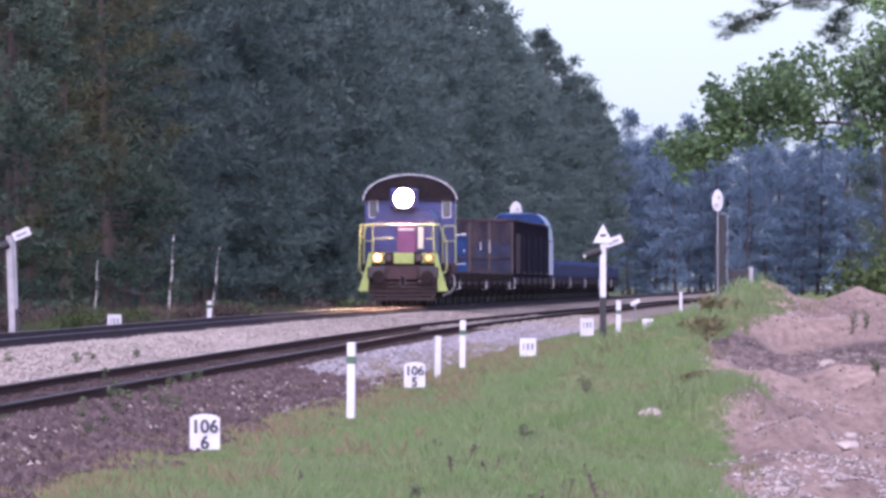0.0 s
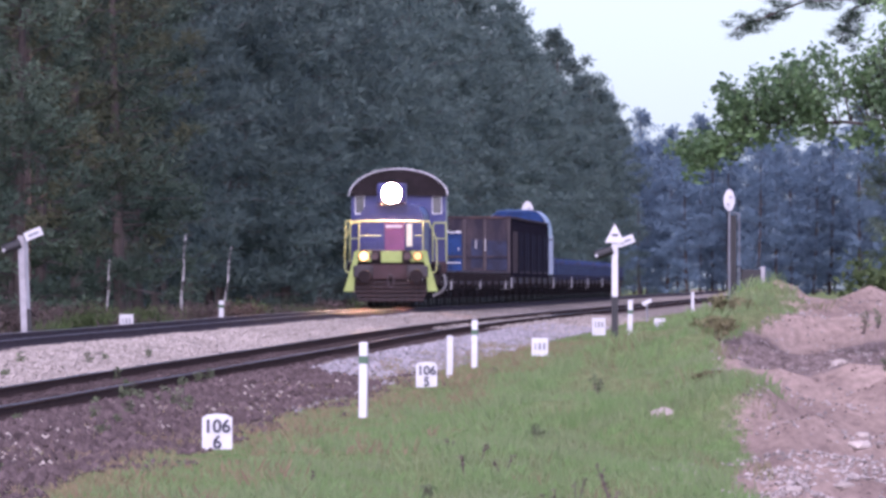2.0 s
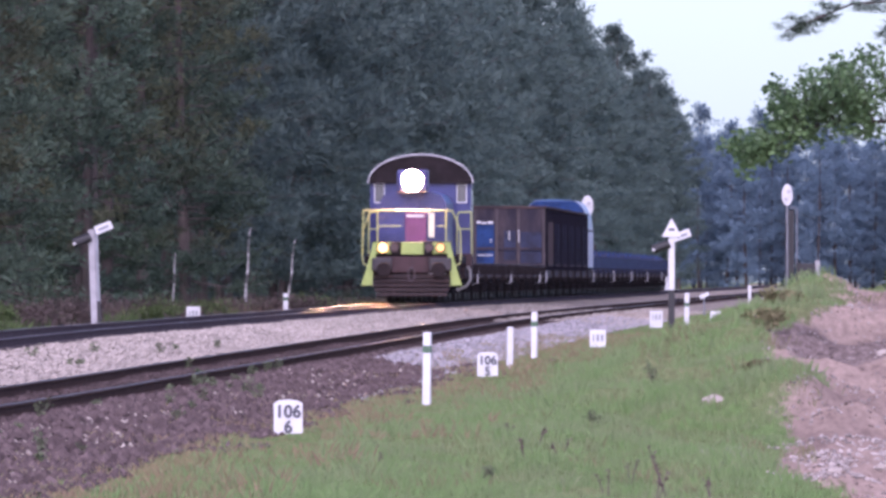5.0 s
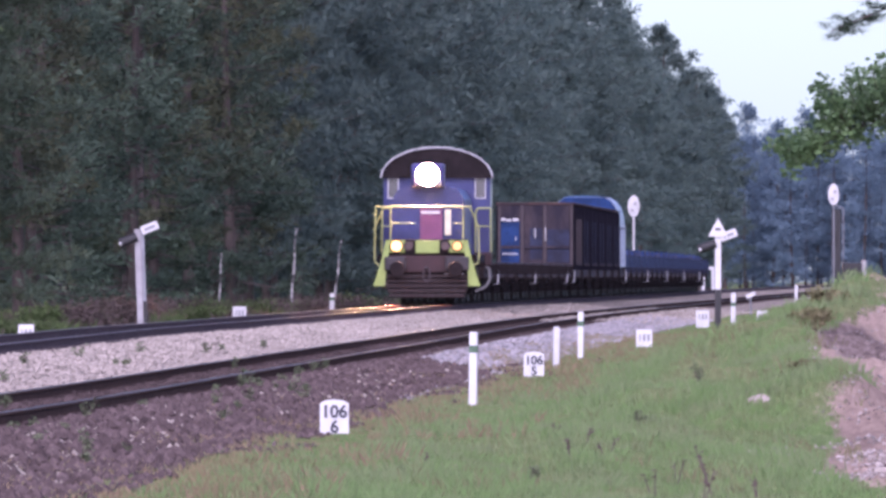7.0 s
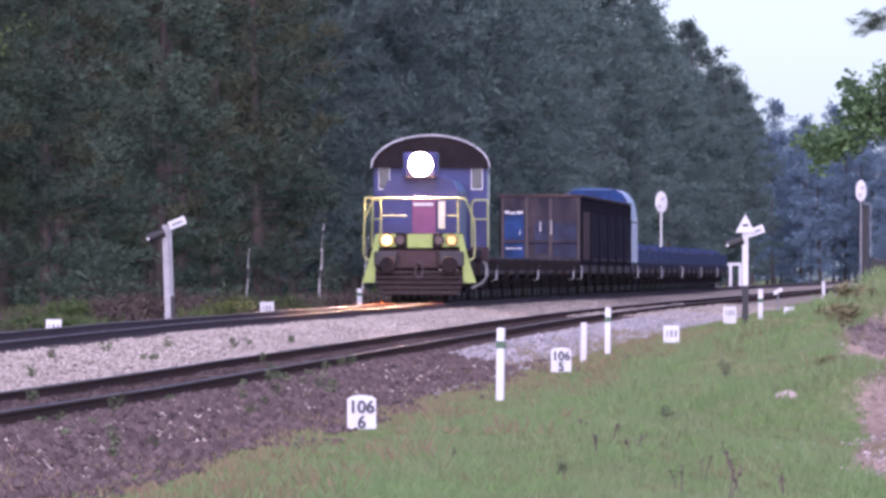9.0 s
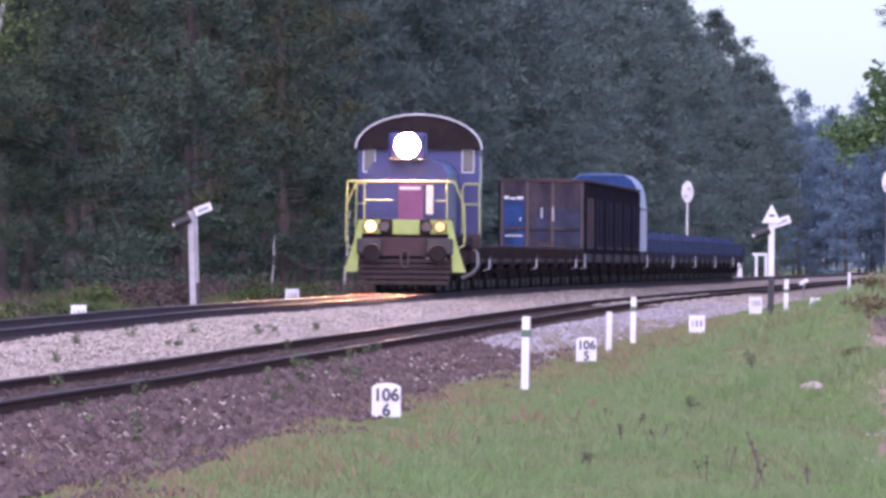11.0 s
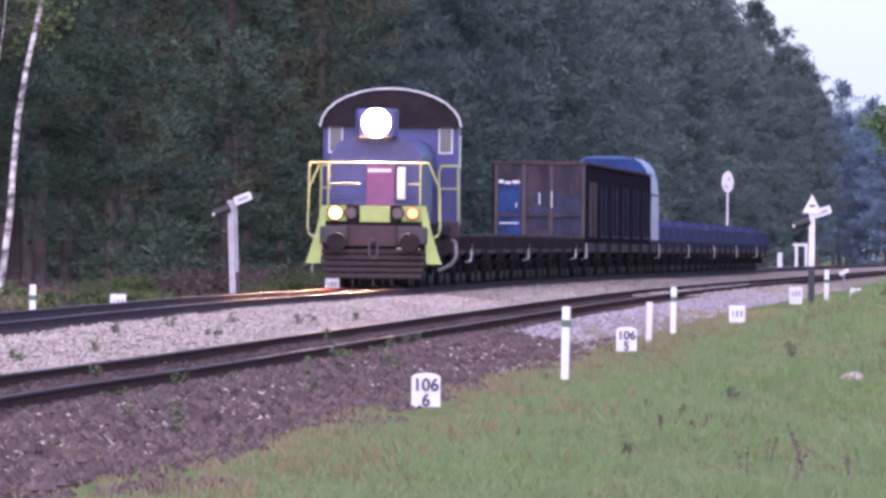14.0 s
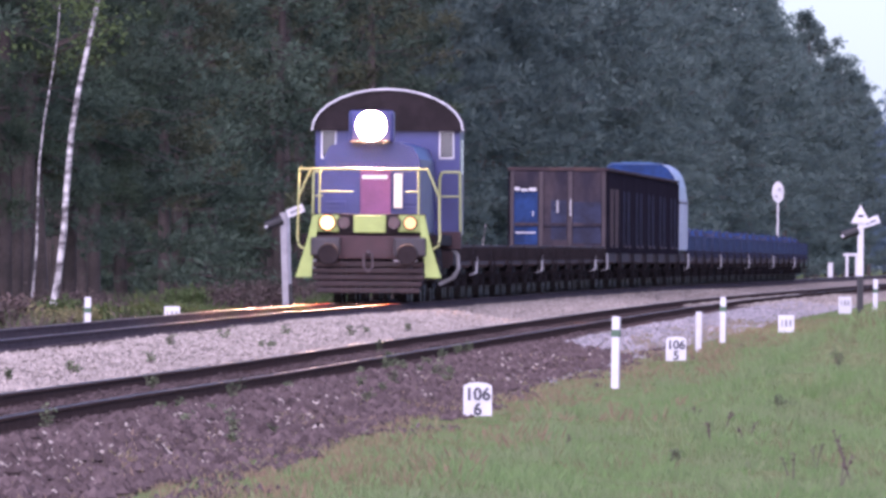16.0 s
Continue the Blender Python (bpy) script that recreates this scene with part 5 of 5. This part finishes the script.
def gondola(first):
    root = new("gondola_wagon")
    L, top, w = 16.3, 3.54, 2.9
    underframe(root, L, bright=first)
    body = "brown" if first else "wdark"
    for k in (-1, 1):
        bm = B()
        box(bm, k * (w / 2 - 0.05) - 0.025, k * (w / 2 - 0.05) + 0.025, 0.72, L - 0.72, 1.252, top, 0.006)
        sd = part("side_wall", bm, P["side"], root)
        for q in range(9):
            y = 0.95 + q * (L - 1.9) / 8
            bm = B()
            box(bm, k * (w / 2 + 0.01) - 0.035, k * (w / 2 + 0.01) + 0.035, y - 0.06, y + 0.06, 1.1, top - 0.03, 0.01)
            part("side_post", bm, P["side"], sd)
        bm = B()
        box(bm, k * (w / 2 - 0.01) - 0.07, k * (w / 2 - 0.01) + 0.07, 0.66, L - 0.66, top, top + 0.09, 0.015)
        part("top_rim", bm, P["rust"], sd)
        for q in (3.6, 9.4):
            bm = B()
            box(bm, k * (w / 2 + 0.012) - 0.02, k * (w / 2 + 0.012) + 0.02, q, q + 1.7, 1.3, 3.0, 0.012)
            dr = part("side_door", bm, P["wdark"], sd)
            for yy in (q, q + 1.7) if first else ():
                bm = B()
                box(bm, k * (w / 2 + 0.06) - 0.03, k * (w / 2 + 0.06) + 0.03, yy - 0.04, yy + 0.04, 1.35, 3.02, 0.01)
                part("door_frame", bm, P["post"], dr)
            bm = B()
            box(bm, k * (w / 2 + 0.055) - 0.025, k * (w / 2 + 0.055) + 0.025, q - 0.04, q + 1.74, 1.28, 1.345, 0.01)
            part("door_sill", bm, P["post"], dr)
    for y in (0.72, L - 0.72):
        bm = B()
        box(bm, -w / 2 + 0.08, w / 2 - 0.08, y - 0.03, y + 0.03, 1.252, top, 0.006)
        en = part("end_wall", bm, P[body], root)
        bm = B()
        box(bm, -w / 2, w / 2, y - 0.07, y + 0.07, top, top + 0.1, 0.015)
        part("top_rim", bm, P["rust"], en)
        if y < 1:
            for x in (-1.36, -0.5, 0.36, 1.36):
                bm = B()
                box(bm, x - 0.055, x + 0.055, y - 0.11, y - 0.032, 1.1, top - 0.02, 0.012)
                part("end_post", bm, P["post"], en)
            bm = B()
            box(bm, -1.28, 1.28, y - 0.09, y - 0.033, 1.9, 2.0, 0.01)
            part("end_beam", bm, P["brown"], en)
            # painted panels and their worn white marks
            for x0, x1, z0, z1 in ((-1.3, -0.6, 1.35, 2.92), (-0.2, 0.26, 1.5, 2.66), (0.44, 1.28, 1.4, 2.62)):
                bm = B()
                box(bm, x0, x1, y - 0.042, y - 0.034, z0, z1)
                part("painted_panel", bm, P["wblue"] if x0 < -1 else P["wdark"], en, "faded blue painted panel")
            for x0, x1, z0, z1 in ((-1.28, -1.13, 2.95, 3.05), (-1.1, -0.9, 2.93, 3.0), (-0.86, -0.64, 2.94, 3.03), (-1.25, -0.66, 1.68, 1.72), (-0.03, 0.01, 2.3, 2.66), (0.36, 0.39, 2.2, 2.7), (-0.75, -0.72, 2.2, 2.34)):
                bm = B()
                box(bm, x0, x1, y - 0.118, y - 0.112, z0, z1)
                part("chalk_mark", bm, P["pale"], en)
    # scrap load heaped under the rim
    rng = random.Random(2)
    bm = B()
    bmesh.ops.create_grid(bm, x_segments=8, y_segments=30, size=1.0)
    for v in bm.verts:
        v.co = Vector((v.co.x * 1.36, L / 2 + v.co.y * (L / 2 - 0.8), 3.2 + 0.22 * noise.noise((v.co.x * 3, v.co.y * 9, 1.0))))
    part("load", bm, P["brown"], root, "rusty load")
    tagged(root, "rust brown open gondola wagon with faded blue panels" if first else "dark open gondola wagon with steel ribs", "wagon", group="train wagons")
    return root


def covered():
    root = new("covered_wagon")
    L = 15.0
    underframe(root, L)
    half = [(1.44, 1.252), (1.46, 2.2), (1.45, 3.0), (1.40, 3.44), (1.29, 3.82), (1.1, 4.07), (0.86, 4.22)]
    o = half + [(-x, z) for x, z in half[::-1]]
    bm = B()
    prism(bm, o, 0.75, L - 0.7)
    body = part("body", bm, P["silver"], root, "pale silver-blue sliding wall", True)
    for m in body.data.polygons:
        m.use_smooth = False
    bm = B()
    prism(bm, [(x * 0.985, z - 0.02 if z > 2 else z + 0.01) for x, z in o], 0.70, 0.748)
    en = part("end_wall", bm, P["wblue"], root, "blue end wall")
    for x in (-0.9, 0, 0.9):
        bm = B()
        box(bm, x - 0.05, x + 0.05, 0.6, 0.698, 1.3, 3.5, 0.01)
        part("end_post", bm, P["wdark"], en)
    bm = B()
    box(bm, 0.3, 1.38, 0.64, 0.698, 3.42, 3.52, 0.01)
    part("end_beam", bm, P["pale"], en)
    bm = B()
    prism(bm, [(0.88, 4.226), (0.5, 4.26), (0.0, 4.27), (-0.5, 4.26), (-0.88, 4.24), (-1.3, 3.86), (-1.29, 3.825), (-0.88, 4.223)], 0.69, L - 0.68)
    part("roof", bm, P["roofblue"], root, "bright blue roof")
    for q in range(5):
        y = 1.2 + q * 3.05
        for k in (-1, 1):
            bm = B()
            box(bm, k * 1.47 - 0.02, k * 1.47 + 0.02, y - 0.05, y + 0.05, 1.3, 3.0, 0.008)
            part("side_rib", bm, P["silver"], root)
    bm = B()
    box(bm, 1.455, 1.475, 0.9, L - 0.9, 2.85, 2.93)
    part("dark_stripe", bm, P["grime"], root)
    tagged(root, "tall blue covered wagon with a rounded roof", "wagon", group="train wagons")
    return root


def low_side(seed):
    rng = random.Random(seed)
    root = new("low_side_wagon")
    L, w = 14.6, 2.86
    underframe(root, L, bright=seed == 1)
    for k in (-1, 1):
        for q in range(6):
            y0 = 0.75 + q * (L - 1.5) / 6
            bm = B()
            box(bm, k * (w / 2 - 0.03) - 0.025, k * (w / 2 - 0.03) + 0.025, y0 + 0.03, y0 + (L - 1.5) / 6 - 0.03, 1.252, 1.76, 0.01)
            part("side_flap", bm, P["wblue"], root)
            bm = B()
            box(bm, k * (w / 2 - 0.01) - 0.02, k * (w / 2 - 0.01) + 0.02, y0 - 0.028, y0 + 0.028, 1.0, 1.8, 0.008)
            part("stanchion", bm, P["wdark"], root)
    bm = B()
    box(bm, -w / 2 + 0.05, w / 2 - 0.05, 0.7, 0.75, 1.252, 1.8, 0.01)
    part("end_flap", bm, P["wblue"], root)
    bm = B()
    bmesh.ops.create_grid(bm, x_segments=7, y_segments=36, size=1.0)
    for v in bm.verts:
        v.co = Vector((v.co.x * 1.36, L / 2 + v.co.y * (L / 2 - 0.85), 1.70 + 0.75 * max(0, noise.noise((v.co.x * 2 + seed, v.co.y * 7, 3.0 + seed))) - 0.4 * abs(v.co.x) ** 3))
    for fc in bm.faces:
        fc.material_index = 1 if noise.noise((fc.calc_center_median().x * 0.8, fc.calc_center_median().y * 0.55, 9.0 + seed)) > 0.08 else 0
    part("load", bm, [P["wblue"], P["wdark"]], root, "load under a blue and dark sheet")
    tagged(root, "low-sided blue wagon with a sheeted load", "wagon", group="train wagons")
    return root


TRAIN = [(loco(), 0.0)]
s = 15.2
plain, marked = flat_wagon(False), flat_wagon(True)
for k in range(10):
    kind = marked if k in (1, 5, 9) else plain
    TRAIN.append((kind if k in (0, 1) else copy_thing(kind, pose(0, 0, 0)), s))
    s += 13.6
gf, gd = gondola(True), gondola(False)
for k in range(6):
    TRAIN.append((gf if k == 0 else gd if k == 1 else copy_thing(gd, pose(0, 0, 0)), s))
    s += 16.33
TRAIN.append((covered(), s))
s += 15.2
lows = [low_side(1), low_side(2)]
for k in range(19):
    TRAIN.append((lows[k] if k < 2 else copy_thing(lows[1 if k % 4 else 0], pose(0, 0, 0)), s))
    s += 14.6


def motions():
    yaw = -math.degrees(math.atan(LEAN))
    for ob, back in TRAIN:
        rows = []
        for k in range(17):
            d = 743.0 - 18.45 * k + back
            g = math.degrees(math.atan((main_level(d + 7) - main_level(d - 7)) / 14))
            rows.append((float(k), pose(main_x(d), d, main_level(d), g, 0, yaw)))
        walk(ob, rows)


motions()
